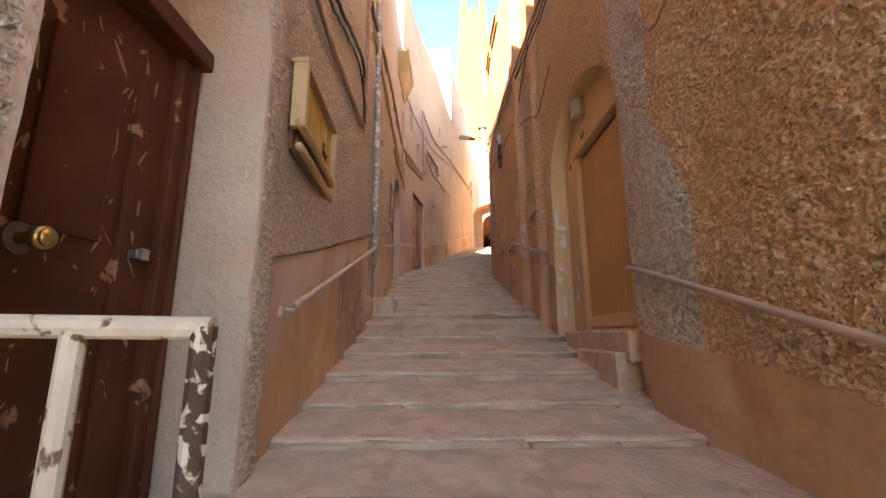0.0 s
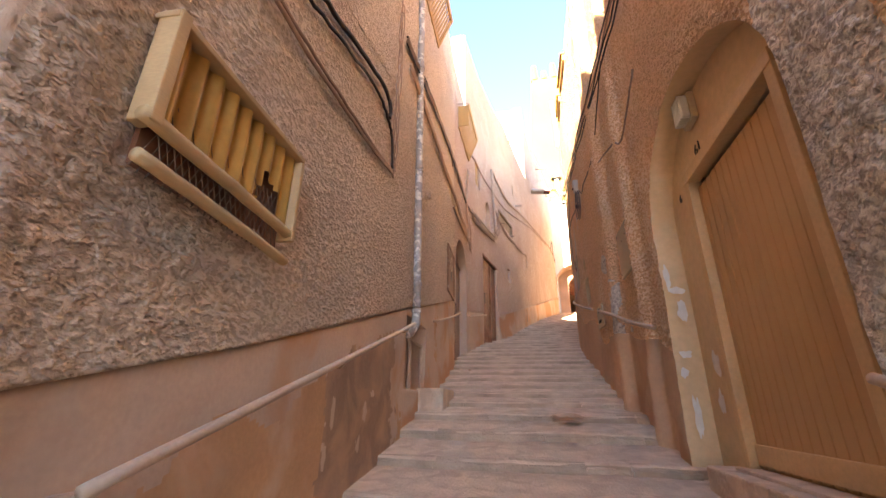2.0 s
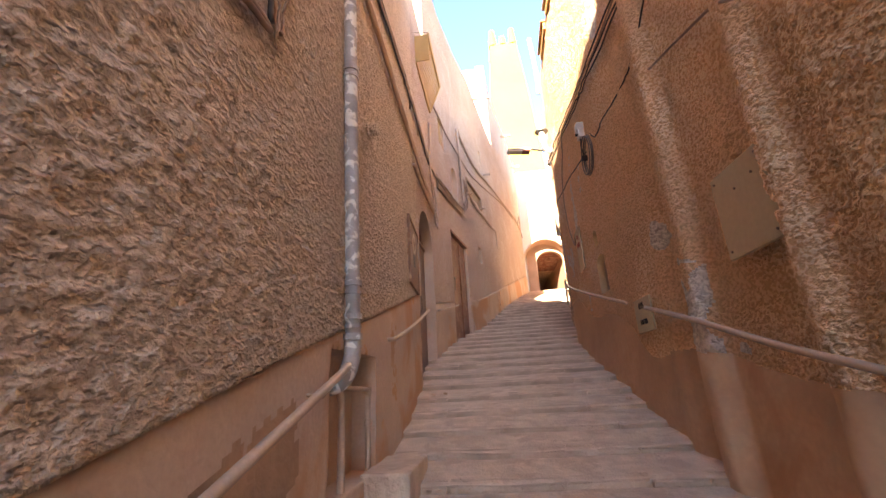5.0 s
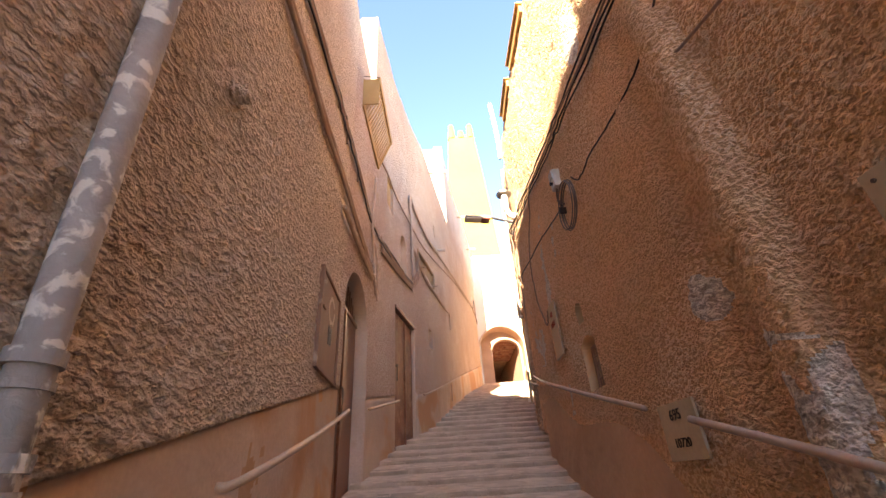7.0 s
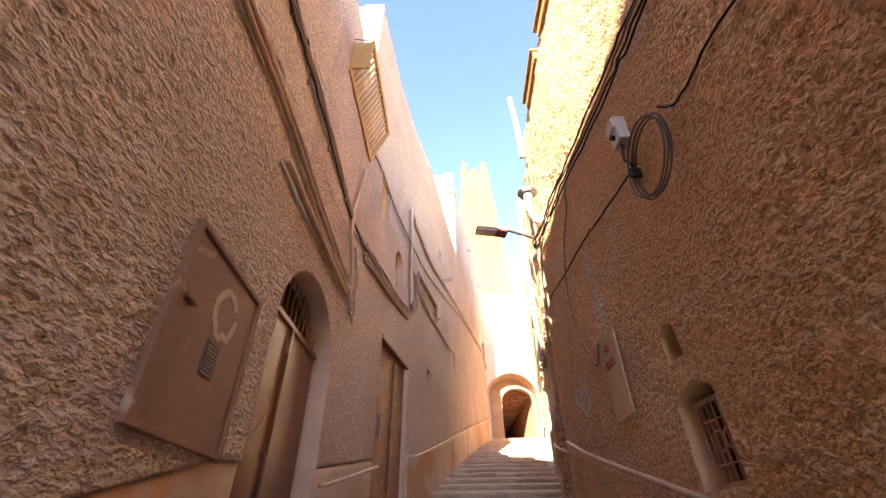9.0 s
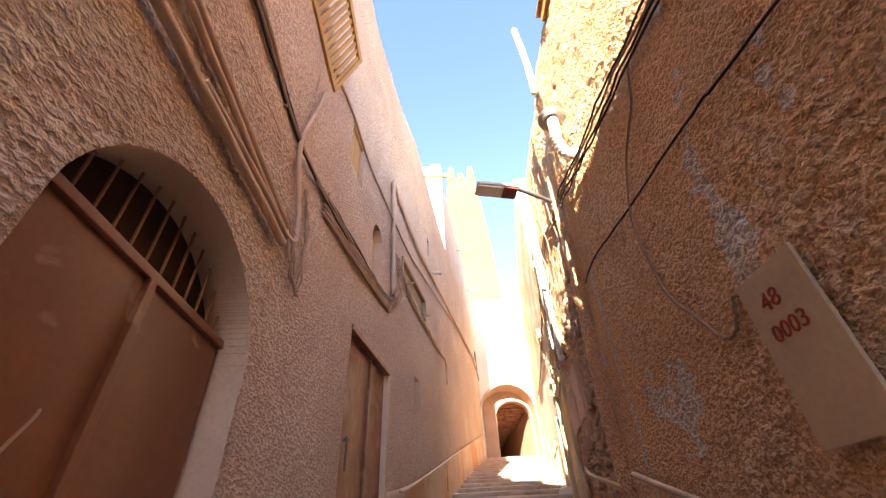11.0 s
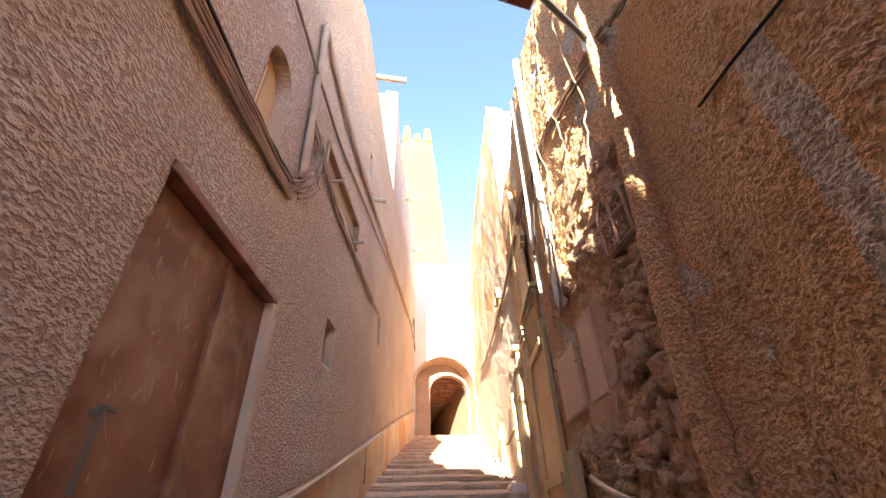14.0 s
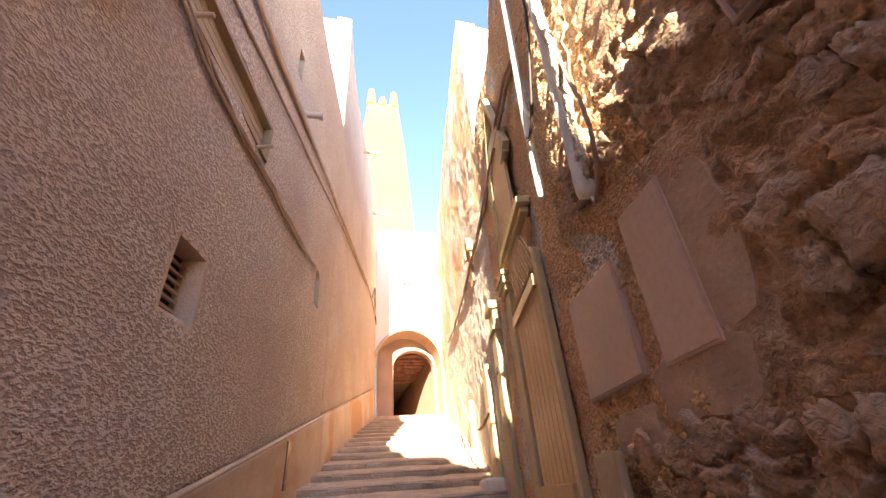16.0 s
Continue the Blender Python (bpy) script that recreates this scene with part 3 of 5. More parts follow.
M_BRASS = material("worn_brass", (0.55, 0.38, 0.14), 0.3, 60, 6.0, 0.25, 0.1, 0.001, 40, metal=0.9)
M_STEEL = material("dull_steel", (0.45, 0.44, 0.43), 0.35, 60, 6.0, 0.2, 0.1, 0.001, 40, metal=0.9)
M_PLATE = material("sand_painted_plate", (0.52, 0.40, 0.25), 0.5, 30, 1.5, 0.12, 0.2, 0.002, 10)
M_METER = material("beige_meter_box", (0.66, 0.47, 0.36), 0.5, 30, 1.2, 0.1, 0.15, 0.002, 10)
M_RED = material("red_brown_lettering", (0.32, 0.06, 0.03), 0.7, 40, 6, 0.2, 0.0)
M_BLACK = material("black_lettering", (0.02, 0.018, 0.016), 0.6, 40, 6, 0.2, 0.0)
M_LIGHTBOX = material("ribbed_frosted_lens", (0.62, 0.56, 0.46), 0.3, 30, 3, 0.1, 0.4, 0.004, 60)
M_LAMPLENS = material("street_lamp_lens", (0.72, 0.70, 0.67), 0.2, 30, 3, 0.1, 0.0)
M_LAMPBODY = material("dark_red_lamp_housing", (0.20, 0.05, 0.035), 0.4, 30, 3, 0.1, 0.0)
M_LAMPARM = material("dark_grey_steel", (0.09, 0.085, 0.09), 0.4, 30, 3, 0.1, 0.0)
M_GREYBOX = material("pale_grey_plastic", (0.58, 0.56, 0.53), 0.45, 30, 3, 0.1, 0.1, 0.001, 20)
M_PATCH = material("white_filler", (0.72, 0.68, 0.62), 0.85, 30, 6, 0.12, 0.4, 0.004, 30)
M_IRON = material("dark_cast_iron", (0.16, 0.12, 0.10), 0.6, 30, 4, 0.2, 0.2, 0.002, 30)
M_GRILLE = material("tan_painted_grille", (0.50, 0.33, 0.235), 0.6, 40, 4, 0.2, 0.2, 0.002, 30)


def on_left(y, z, out=0.0):
    return Vector((left_x(y) + out, y, z))


def on_right(y, z, out=0.0):
    return Vector((right_x(y) - out, y, z))


def wall_pose(side, y0, y1, z):
    """Local x runs along the wall from y0 towards y1, z is up; local y points out of the right wall and into the left one."""
    f = on_left if side < 0 else on_right
    a, b = f(y0, z), f(y1, z)
    ax = (b - a).normalized()
    up = Vector((0, 0, 1))
    ay = up.cross(ax)
    return Matrix(((ax.x, ay.x, 0, a.x), (ax.y, ay.y, 0, a.y), (0, 0, 1, a.z), (0, 0, 0, 1)))


def text_bm(body, size, depth=0.003):
    cu = bpy.data.curves.new("lettering", "FONT")
    cu.body, cu.size, cu.extrude, cu.align_x, cu.align_y = body, size, depth, "CENTER", "CENTER"
    ob = bpy.data.objects.new("lettering", cu)
    scene.collection.objects.link(ob)
    bpy.context.view_layer.update()
    me = bpy.data.meshes.new_from_object(ob.evaluated_get(bpy.context.evaluated_depsgraph_get()))
    bm = bmesh.new()
    bm.from_mesh(me)
    bpy.data.objects.remove(ob)
    return bm


def moved(bm, m):
    bmesh.ops.transform(bm, matrix=m, verts=bm.verts)
    return bm


def cyl_bm(r, h, at=(0, 0, 0), axis="Z", seg=20, r2=None):
    bm = bmesh.new()
    bmesh.ops.create_cone(bm, cap_ends=True, segments=seg, radius1=r, radius2=r if r2 is None else r2, depth=h)
    if axis == "Y":
        bmesh.ops.rotate(bm, matrix=Matrix.Rotation(radians(90), 3, "X"), verts=bm.verts)
    if axis == "X":
        bmesh.ops.rotate(bm, matrix=Matrix.Rotation(radians(90), 3, "Y"), verts=bm.verts)
    bmesh.ops.translate(bm, vec=at, verts=bm.verts)
    return bm


def run(name, side, pts, r, mat, label, category, group="", out=None, jitter=0.004, per=6, extra=()):
    """A cable or pipe that follows the wall through (y, z) points."""
    f = on_left if side < 0 else on_right
    o = r + 0.018 if out is None else out
    p = [f(a[0], a[1], a[2] if len(a) > 2 else o) for a in pts]
    ob = link(name, tube_bm(soft(p, per, jitter), r, 8), mat, smooth=True)
    return tagged(ob, label, category, group)


# ---- left: red door and railing ----
rd = empty("red_door", pose(-1.69, 1.105, -0.02), "dark red-brown wooden door with worn flaking paint in a plastered niche", "door")
part("leaf", box_bm(0.05, 1.05, 2.4, (0.02, 0.53, 1.2), 0.006), M_REDDOOR, rd)
part("frame", join(box_bm(0.09, 0.1, 2.42, (0.045, -0.03, 1.21), 0.008), box_bm(0.03, 0.03, 2.42, (0.1, -0.05, 1.21), 0.006)), M_REDDOOR, rd)
part("frame", join(box_bm(0.09, 0.1, 2.42, (0.045, 1.09, 1.21), 0.008), box_bm(0.03, 0.03, 2.42, (0.1, 1.12, 1.21), 0.006)), M_REDDOOR, rd)
for yy, w, z0, z1 in ((0.2, 0.05, 0.25, 2.2), (0.86, 0.05, 0.25, 2.2)):
    part("stile_bead", box_bm(0.018, w, z1 - z0, (0.05, yy, (z0 + z1) / 2), 0.005), M_REDDOOR, rd)
part("panel_board", box_bm(0.02, 0.3, 0.7, (0.05, 0.6, 1.78), 0.005), M_REDDOOR, rd)
part("lintel", box_bm(0.3, 1.3, 0.1, (0.01, 0.625, 2.46), 0.012), M_REDDOOR, rd, "thick dark timber lintel board")
part("knob", join(cyl_bm(0.02, 0.08, (0.08, 0.465, 1.38), "X"), cyl_bm(0.036, 0.03, (0.125, 0.465, 1.38), "X"), cyl_bm(0.028, 0.012, (0.146, 0.465, 1.38), "X")), M_BRASS, rd, "round worn brass knob", True)
part("rose", cyl_bm(0.05, 0.014, (0.052, 0.465, 1.38), "X"), M_IRON, rd)
part("latch", join(box_bm(0.04, 0.03, 0.035, (0.06, 0.93, 1.42), 0.006), box_bm(0.02, 0.05, 0.05, (0.085, 0.95, 1.42), 0.006)), M_STEEL, rd, "small steel latch")
tagged(link("niche_lining", box_bm(0.02, 1.4, 0.9, (-1.66, 1.8, 2.9)), M_REVEAL), "smooth pink plaster lining the door niche", "wall", kind="structure")



def scratches(n, w, z0, z1, out, axis, mat_, parent, label, long=0.09):
    """Chips and scratches in old paint: thin slivers on a door leaf that faces along axis."""
    bm = bmesh.new()
    for k in range(n):
        a, z = random.uniform(0.06, w - 0.06), z0 + (z1 - z0) * random.random()
        ln, th, an = random.uniform(0.012, long), random.uniform(0.003, 0.011), random.gauss(0, 0.35)
        ring = []
        for i in range(7):
            t = 2 * math.pi * i / 7
            u, v = th * math.cos(t) * random.uniform(0.5, 1.2), ln * 0.5 * math.sin(t) * random.uniform(0.7, 1.1)
            p = (a + u * math.cos(an) - v * math.sin(an), z + u * math.sin(an) + v * math.cos(an))
            ring.append(bm.verts.new((out, p[0], p[1]) if axis == "X" else (p[0], out, p[1])))
        bm.faces.new(ring)
    bmesh.ops.recalc_face_normals(bm, faces=bm.faces)
    part("paint_chips", bm, mat_, parent, label)


M_CHIP = material("bare_wood_under_paint", (0.40, 0.235, 0.14), 0.8, 60, 8.0, 0.35, 0.2, 0.002, 40)
scratches(80, 1.0, 1.35, 2.3, 0.0462, "X", M_CHIP, rd, "scratched bare wood showing through the paint", 0.16)
scratches(60, 1.0, 0.3, 1.35, 0.0462, "X", M_CHIP, rd, "scratched bare wood showing through the paint", 0.05)
rl = empty("metal_railing", pose(-0.69, 0.95, 0), "low metal railing with thick flaking white paint beside the door", "railing")
part("top_rail", tube_bm([(-0.56, 0.01, 1.085), (-0.3, 0, 1.083), (0.0, 0, 1.078), (0.012, 0, 1.078)], 0.0165, 10, 0.1), M_FLAKED, rl)
part("post", tube_bm([(0, 0, -0.1), (0, 0, 0.4), (0, 0, 0.9), (0, 0, 1.08)], 0.017, 10, 0.1), M_FLAKEDARK, rl, "dark iron post with flaking white paint")
part("baluster", tube_bm([(-0.185, 0, -0.1), (-0.185, 0, 0.5), (-0.185, 0, 1.075)], 0.0165, 10, 0.05), M_FLAKED, rl)
part("baluster", tube_bm([(-0.40, 0, -0.1), (-0.40, 0, 0.5), (-0.40, 0, 1.075)], 0.0165, 10, 0.05), M_FLAKED, rl)

# ---- left: window box with corrugated sheet ----
wb = empty("window_box", wall_pose(-1, 2.6, 3.56, 2.1), "wooden window box with yellowed corrugated sheet and wire mesh", "window box")


def corrugated():
    bm = bmesh.new()
    nx, nz = 90, 14
    rows = []
    for j in range(nz + 1):
        rows.append([])
        for i in range(nx + 1):
            x, z = 0.04 + 0.87 * i / nx, 0.2 + 0.4 * j / nz
            rows[-1].append(bm.verts.new((x, -0.05 - 0.014 * math.cos(2 * math.pi * x / 0.1) - 0.0 * z, z)))
    for j in range(nz):
        for i in range(nx):
            x, z = 0.04 + 0.87 * (i + 0.5) / nx, 0.2 + 0.4 * (j + 0.5) / nz
            ragged = 0.05 * noise.noise(Vector((x * 22, z * 22, 1)))
            if abs(x - 0.74) < 0.085 + ragged and z < 0.38 + ragged - 0.5 * max(0, x - 0.74):
                continue
            bm.faces.new((rows[j][i], rows[j][i + 1], rows[j + 1][i + 1], rows[j + 1][i])).smooth = True
    return bm


part("corrugated_sheet", corrugated(), M_YELLOW, wb, "yellowed corrugated fibreglass sheet with a ragged hole")
part("side_board", box_bm(0.05, 0.09, 0.46, (0.03, -0.06, 0.41), 0.008), M_WOOD, wb)
part("side_board", box_bm(0.03, 0.09, 0.46, (0.93, -0.06, 0.36), 0.006), M_WOOD, wb)
part("top_board", box_bm(0.95, 0.1, 0.025, (0.475, -0.05, 0.615), 0.005), M_WOOD, wb)
part("upper_log", tube_bm(soft([(0.0, -0.075, 0.2), (0.45, -0.08, 0.185), (0.96, -0.075, 0.17)], 5, 0.002), 0.027, 10, 0.08), M_WOOD, wb, smooth=True)
part("lower_log", tube_bm(soft([(0.02, -0.075, 0.06), (0.45, -0.08, 0.045), (0.93, -0.075, 0.025)], 5, 0.002), 0.025, 10, 0.08), M_WOOD, wb, smooth=True)
bm = bmesh.new()
for s in (1, -1):
    for k in range(-8, 30):
        x0 = 0.04 + k * 0.035
        p, q = (x0, 0.03), (x0 + 0.21 * s * 0.62, 0.34)
        tb = tube_bm([(p[0], -0.035 + 0.002 * s, p[1]), (q[0], -0.035 + 0.002 * s, q[1])], 0.0028, 5)
        if min(p[0], q[0]) > 0.03 and max(p[0], q[0]) < 0.93:
            bm = join(bm, tb)
        else:
            tb.free()
part("wire_mesh", bm, M_WIRE, wb, "rusty diamond wire mesh")
part("inner_back", box_bm(0.86, 0.02, 0.5, (0.49, -0.01, 0.31)), M_BROWNMETAL, wb)

# ---- left: hand rails, drain pipe, pipe recess ----
hr = empty("handrail", pose(0, 0, 0), "sand-painted steel pipe handrail along the lower wall", "handrail", "handrails on the walls")
part("rail", tube_bm(soft([on_left(2.75, 1.24, 0.09), on_left(4.4, 1.73, 0.09), on_left(6.15, 2.27, 0.09), on_left(6.28, 2.3, 0.05)], 8), 0.021, 12), M_RAIL, hr, smooth=True)
for yy, zz in ((2.8, 1.24), (4.4, 1.71), (6.0, 2.2)):
    part("bracket", tube_bm([on_left(yy, zz - 0.02, -0.02), on_left(yy, zz - 0.03, 0.06), on_left(yy, zz, 0.09)], 0.01, 8), M_RAIL, hr)
part("wall_plate", box_bm(0.03, 0.1, 0.06, on_left(2.79, 1.2, 0.0), 0.008), M_RAIL, hr)

hr2 = empty("handrail", pose(0, 0, 0), "short sand-painted pipe handrail beside the arched door", "handrail", "handrails on the walls")
part("rail", tube_bm(soft([on_left(7.5, 2.57, 0.03), on_left(7.62, 2.6, 0.1), on_left(8.8, 2.88, 0.1), on_left(10.05, 3.22, 0.1)], 8), 0.02, 12), M_RAIL, hr2, smooth=True)
hr3 = empty("handrail", pose(0, 0, 0), "short sand-painted pipe handrail between the doors", "handrail", "handrails on the walls")
part("rail", tube_bm(soft([on_left(11.7, 3.47, 0.02), on_left(11.8, 3.5, 0.1), on_left(13.4, 3.84, 0.1)], 8), 0.02, 12), M_RAIL, hr3, smooth=True)
hr4 = empty("handrail", pose(0, 0, 0), "long sand-painted pipe handrail on the lower wall", "handrail", "handrails on the walls")
part("rail", tube_bm(soft([on_left(15.5, 4.3, 0.02), on_left(15.6, 4.33, 0.11), on_left(18.2, 5.05, 0.11), on_left(20.5, 5.68, 0.11)], 8), 0.02, 12), M_RAIL, hr4, smooth=True)

dp = empty("drain_pipe", pose(0, 0, 0), "weathered grey drain pipe with collars fixed to the wall", "drain pipe")
PX = -1.385
part("pipe", tube_bm([(PX, 6.5 - 0.018 * k, 2.45 + 0.3 * k) for k in range(24)], 0.047, 16), M_DRAIN, dp, smooth=True)
for zz in (2.5, 2.62, 2.83, 4.4, 6.0, 7.6):
    part("collar", join(cyl_bm(0.058, 0.035, (PX, 6.5 - 0.06 * (zz - 2.45), zz)), cyl_bm(0.054, 0.02, (PX, 6.5 - 0.06 * (zz - 2.5), zz - 0.06))), M_DRAIN, dp, smooth=False)
part("elbow", tube_bm(soft([(PX, 6.5, 2.47), (PX - 0.005, 6.49, 2.36), (PX - 0.02, 6.44, 2.27), (PX - 0.08, 6.42, 2.22), (PX - 0.2, 6.42, 2.2)], 5), 0.052, 14), M_DRAIN, dp, "dark stained pipe elbow", True)
for zz in (3.6, 5.2, 6.8):
    part("clamp", box_bm(0.12, 0.03, 0.025, (PX - 0.04, 6.5 - 0.06 * (zz - 2.45), zz), 0.004), M_IRON, dp)
sp = empty("water_pipes", pose(0, 0, 0), "thin cream water pipes with elbows in an open wall recess", "pipe")
part("riser", tube_bm(soft([on_left(6.62, 1.35, -0.06), on_left(6.62, 2.0, -0.06), on_left(6.6, 2.18, -0.07), on_left(6.5, 2.22, -0.1)], 6), 0.024, 10), M_RAIL, sp, smooth=True)
part("riser", tube_bm([on_left(7.2, 1.45, -0.06), on_left(7.2, 2.16, -0.06)], 0.02, 10), M_RAIL, sp, smooth=True)
part("cross_pipe", tube_bm([on_left(6.7, 2.2, -0.08), on_left(7.2, 2.18, -0.06)], 0.017, 10), M_RAIL, sp, smooth=True)
for zz in (2.17, 1.95, 1.6):
    part("fitting", cyl_bm(0.028, 0.05, on_left(7.2, zz, -0.06)), M_RAIL, sp)
tagged(link("recess_back", box_bm(0.03, 1.05, 0.95, (-1.66, 6.78, 2.0)), M_DADO), "brown hollow back of the open pipe recess", "wall", kind="structure")

st = link("side_step", box_bm(0.34, 0.72, 0.5, (left_x(7.3) + 0.13, 7.32, 1.40), 0.02, 3), M_FLOOR)
tagged(st, "worn stone side step against the wall", "step")

# ---- left: cables and conduits ----
for k, dz in enumerate((0.0, 0.075)):
    run("wall_conduit", -1, [(5.8, 5.52 + dz), (7.2, 5.53 + dz), (8.45, 5.52 + dz), (9.3, 5.6 + dz), (10.5, 5.58 + dz), (11.58, 5.5 + dz)], 0.022, M_CONDUIT,
        "painted-over conduit running along the roughcast wall", "conduit", "conduits on the wall")
run("wall_conduit", -1, [(9.45, 5.32), (10.4, 5.36), (11.55, 5.4)], 0.03, M_CONDUIT, "thick painted conduit ending above the arched door", "conduit", "conduits on the wall")
run("wall_conduit", -1, [(10.3, 5.42), (11.2, 5.5), (11.62, 5.52), (11.78, 5.62), (11.7, 5.9), (11.46, 6.36), (11.6, 7.0), (11.73, 7.57)], 0.022, M_CONDUIT,
    "bent painted conduit rising in a V on the wall", "conduit", "conduits on the wall")
for k in range(4):
    dz = 0.035 * k
    run("wall_cable", -1, [(5.6, 5.75 + dz), (7.2, 6.05 + dz), (8.83, 6.33 + dz), (9.39, 6.42 + dz), (10.46, 6.45 + dz), (11.6, 6.42 + dz - 0.03 * k), (12.8, 6.52 + dz), (14.2, 6.62 + dz), (14.82, 6.68 + dz)],
        0.012 if k < 2 else 0.016, M_CABLE if k in (0, 3) else M_BROWNCABLE, "loose electric cable tied along the wall", "cable", "cables on the left wall", jitter=0.008)
for k in range(3):
    run("wall_cable", -1, [(12.2, 6.38 - 0.05 * k), (13.0, 6.5 - 0.05 * k), (14.0, 6.6 - 0.04 * k), (14.8, 6.66 - 0.03 * k)], 0.017, M_BROWNCABLE, "brown bundled cable along the wall", "cable", "cables on the left wall", jitter=0.006)
for yy in (8.9, 9.5, 10.3, 11.1, 12.3, 13.3, 14.2):
    tagged(link("cable_clip", box_bm(0.03, 0.02, 0.18, on_left(yy, lerp([(8.8, 6.4), (11.6, 6.5), (14.8, 6.72)], yy, 0, 1), 0.012), 0.004), M_BROWNCABLE), "small painted cable clip on the wall", "cable clip", "cable clips")
run("wall_cable", -1, [(2.5, 3.42), (3.39, 3.46), (4.06, 3.52), (4.8, 3.6), (5.32, 3.7)], 0.014, M_BROWNCABLE, "painted-over cable on the roughcast wall", "cable", "cables on the left wall")
run("wall_cable", -1, [(2.5, 3.47), (3.39, 3.52), (4.06, 3.57), (4.8, 3.64), (5.3, 3.72)], 0.012, M_BROWNCABLE, "painted-over cable on the roughcast wall", "cable", "cables on the left wall")
run("wall_cable", -1, [(3.2, 3.75), (3.73, 3.94), (4.64, 4.22), (5.05, 4.2), (5.24, 4.08), (5.32, 3.75)], 0.014, M_CABLE, "black cable drooping on the roughcast wall", "cable", "cables on the left wall", jitter=0.006)
run("wall_cable", -1, [(3.5, 4.0), (4.06, 4.18), (4.7, 4.38), (5.0, 4.42), (5.12, 4.32), (5.09, 4.2)], 0.02, M_CABLE, "thick black cable hook on the wall", "cable", "cables on the left wall", jitter=0.006)
for k in range(4):
    run("hanging_wire", -1, [(5.3 + 0.05 * k, 6.2), (5.32 + 0.04 * k, 5.2), (5.3 + 0.05 * k, 4.3), (5.34 + 0.03 * k, 3.85), (5.4, 3.68 + 0.03 * k)], 0.007, M_BROWNCABLE,
        "thin pale wire hanging down the wall", "cable", "hanging wires", jitter=0.012)
for k in range(2):
    run("wall_cable", -1, [(14.9 + 0.06 * k, 6.95), (14.82 + 0.05 * k, 7.9), (14.72 + 0.05 * k, 8.9), (14.68 + 0.06 * k, 9.25), (14.78 + 0.06 * k, 9.32), (15.2, 9.22 - 0.05 * k), (16.3, 8.92 - 0.05 * k), (18.1, 9.32 - 0.04 * k), (20.5, 9.8), (23.2, 10.25), (27.2, 10.9), (29.5, 10.75)],
        0.03, M_CONDUIT, "painted conduit looping up and along the wall", "conduit", "conduits on the wall", jitter=0.006)
run("wall_cable", -1, [(11.75, 8.2), (12.6, 8.42), (13.66, 8.42), (15.67, 8.38), (16.84, 8.55), (19.03, 9.15), (22.42, 10.0), (26, 10.6)], 0.018, M_BROWNCABLE, "long brown cable along the upper wall", "cable", "cables on the left wall")
for k in range(3):
    run("wall_cable", -1, [(14.85, 7.9 - 0.06 * k), (16.0, 7.45 - 0.04 * k), (17.2, 7.5 - 0.04 * k), (18.5, 7.6 - 0.03 * k), (19.63, 7.75)], 0.015, M_BROWNCABLE, "brown cable sagging along the wall", "cable", "cables on the left wall", jitter=0.01)
for k in range(8):
    a = random.uniform(0, 0.3)
    run("tangled_wire", -1, [(14.7 + a, 6.75, 0.03), (14.95 + a, 7.0 + 0.05 * k, 0.08 + 0.01 * k), (15.15, 7.35 + 0.07 * k, 0.06), (15.0 + a, 7.75, 0.03)], 0.007, M_BROWNCABLE, "thin pale wire in a loose tangle on the wall", "cable", "tangled wires", jitter=0.02)
for k in range(5):
    a = 0.05 * k
    run("tangled_wire", -1, [(11.55 + a, 5.7, 0.03), (11.7 + a, 5.35 - 0.03 * k, 0.06), (11.85 + a * 0.6, 5.28, 0.05), (11.95, 5.7 + a, 0.04), (11.8, 6.2, 0.03)], 0.008, M_BROWNCABLE, "thin pale wire in a loose tangle on the wall", "cable", "tangled wires", jitter=0.015)
tagged(link("pipe_stub", join(cyl_bm(0.045, 0.3, on_left(18.15, 9.5, 0.1), "X"), cyl_bm(0.06, 0.05, on_left(18.15, 9.5, 0.24), "X")), M_PINK), "short clay pipe stub jutting from the wall", "pipe")
for yy, zz, ln in ((17.36, 12.3, 0.7), (24.5, 15.0, 0.6), (27.8, 14.8, 0.6)):
    tagged(link("water_spout", cyl_bm(0.06, ln, on_left(yy, zz, ln / 2 - 0.05), "X", 12), M_PINK), "clay roof water spout jutting from the wall", "spout", "roof spouts")
tagged(link("wall_stub", join(cyl_bm(0.05, 0.1, on_left(7.0, 4.3, 0.03), "X", 12), cyl_bm(0.07, 0.03, on_left(7.0, 4.3, 0.0), "X", 12)), M_LEFT), "small plastered stub on the roughcast wall", "pipe")


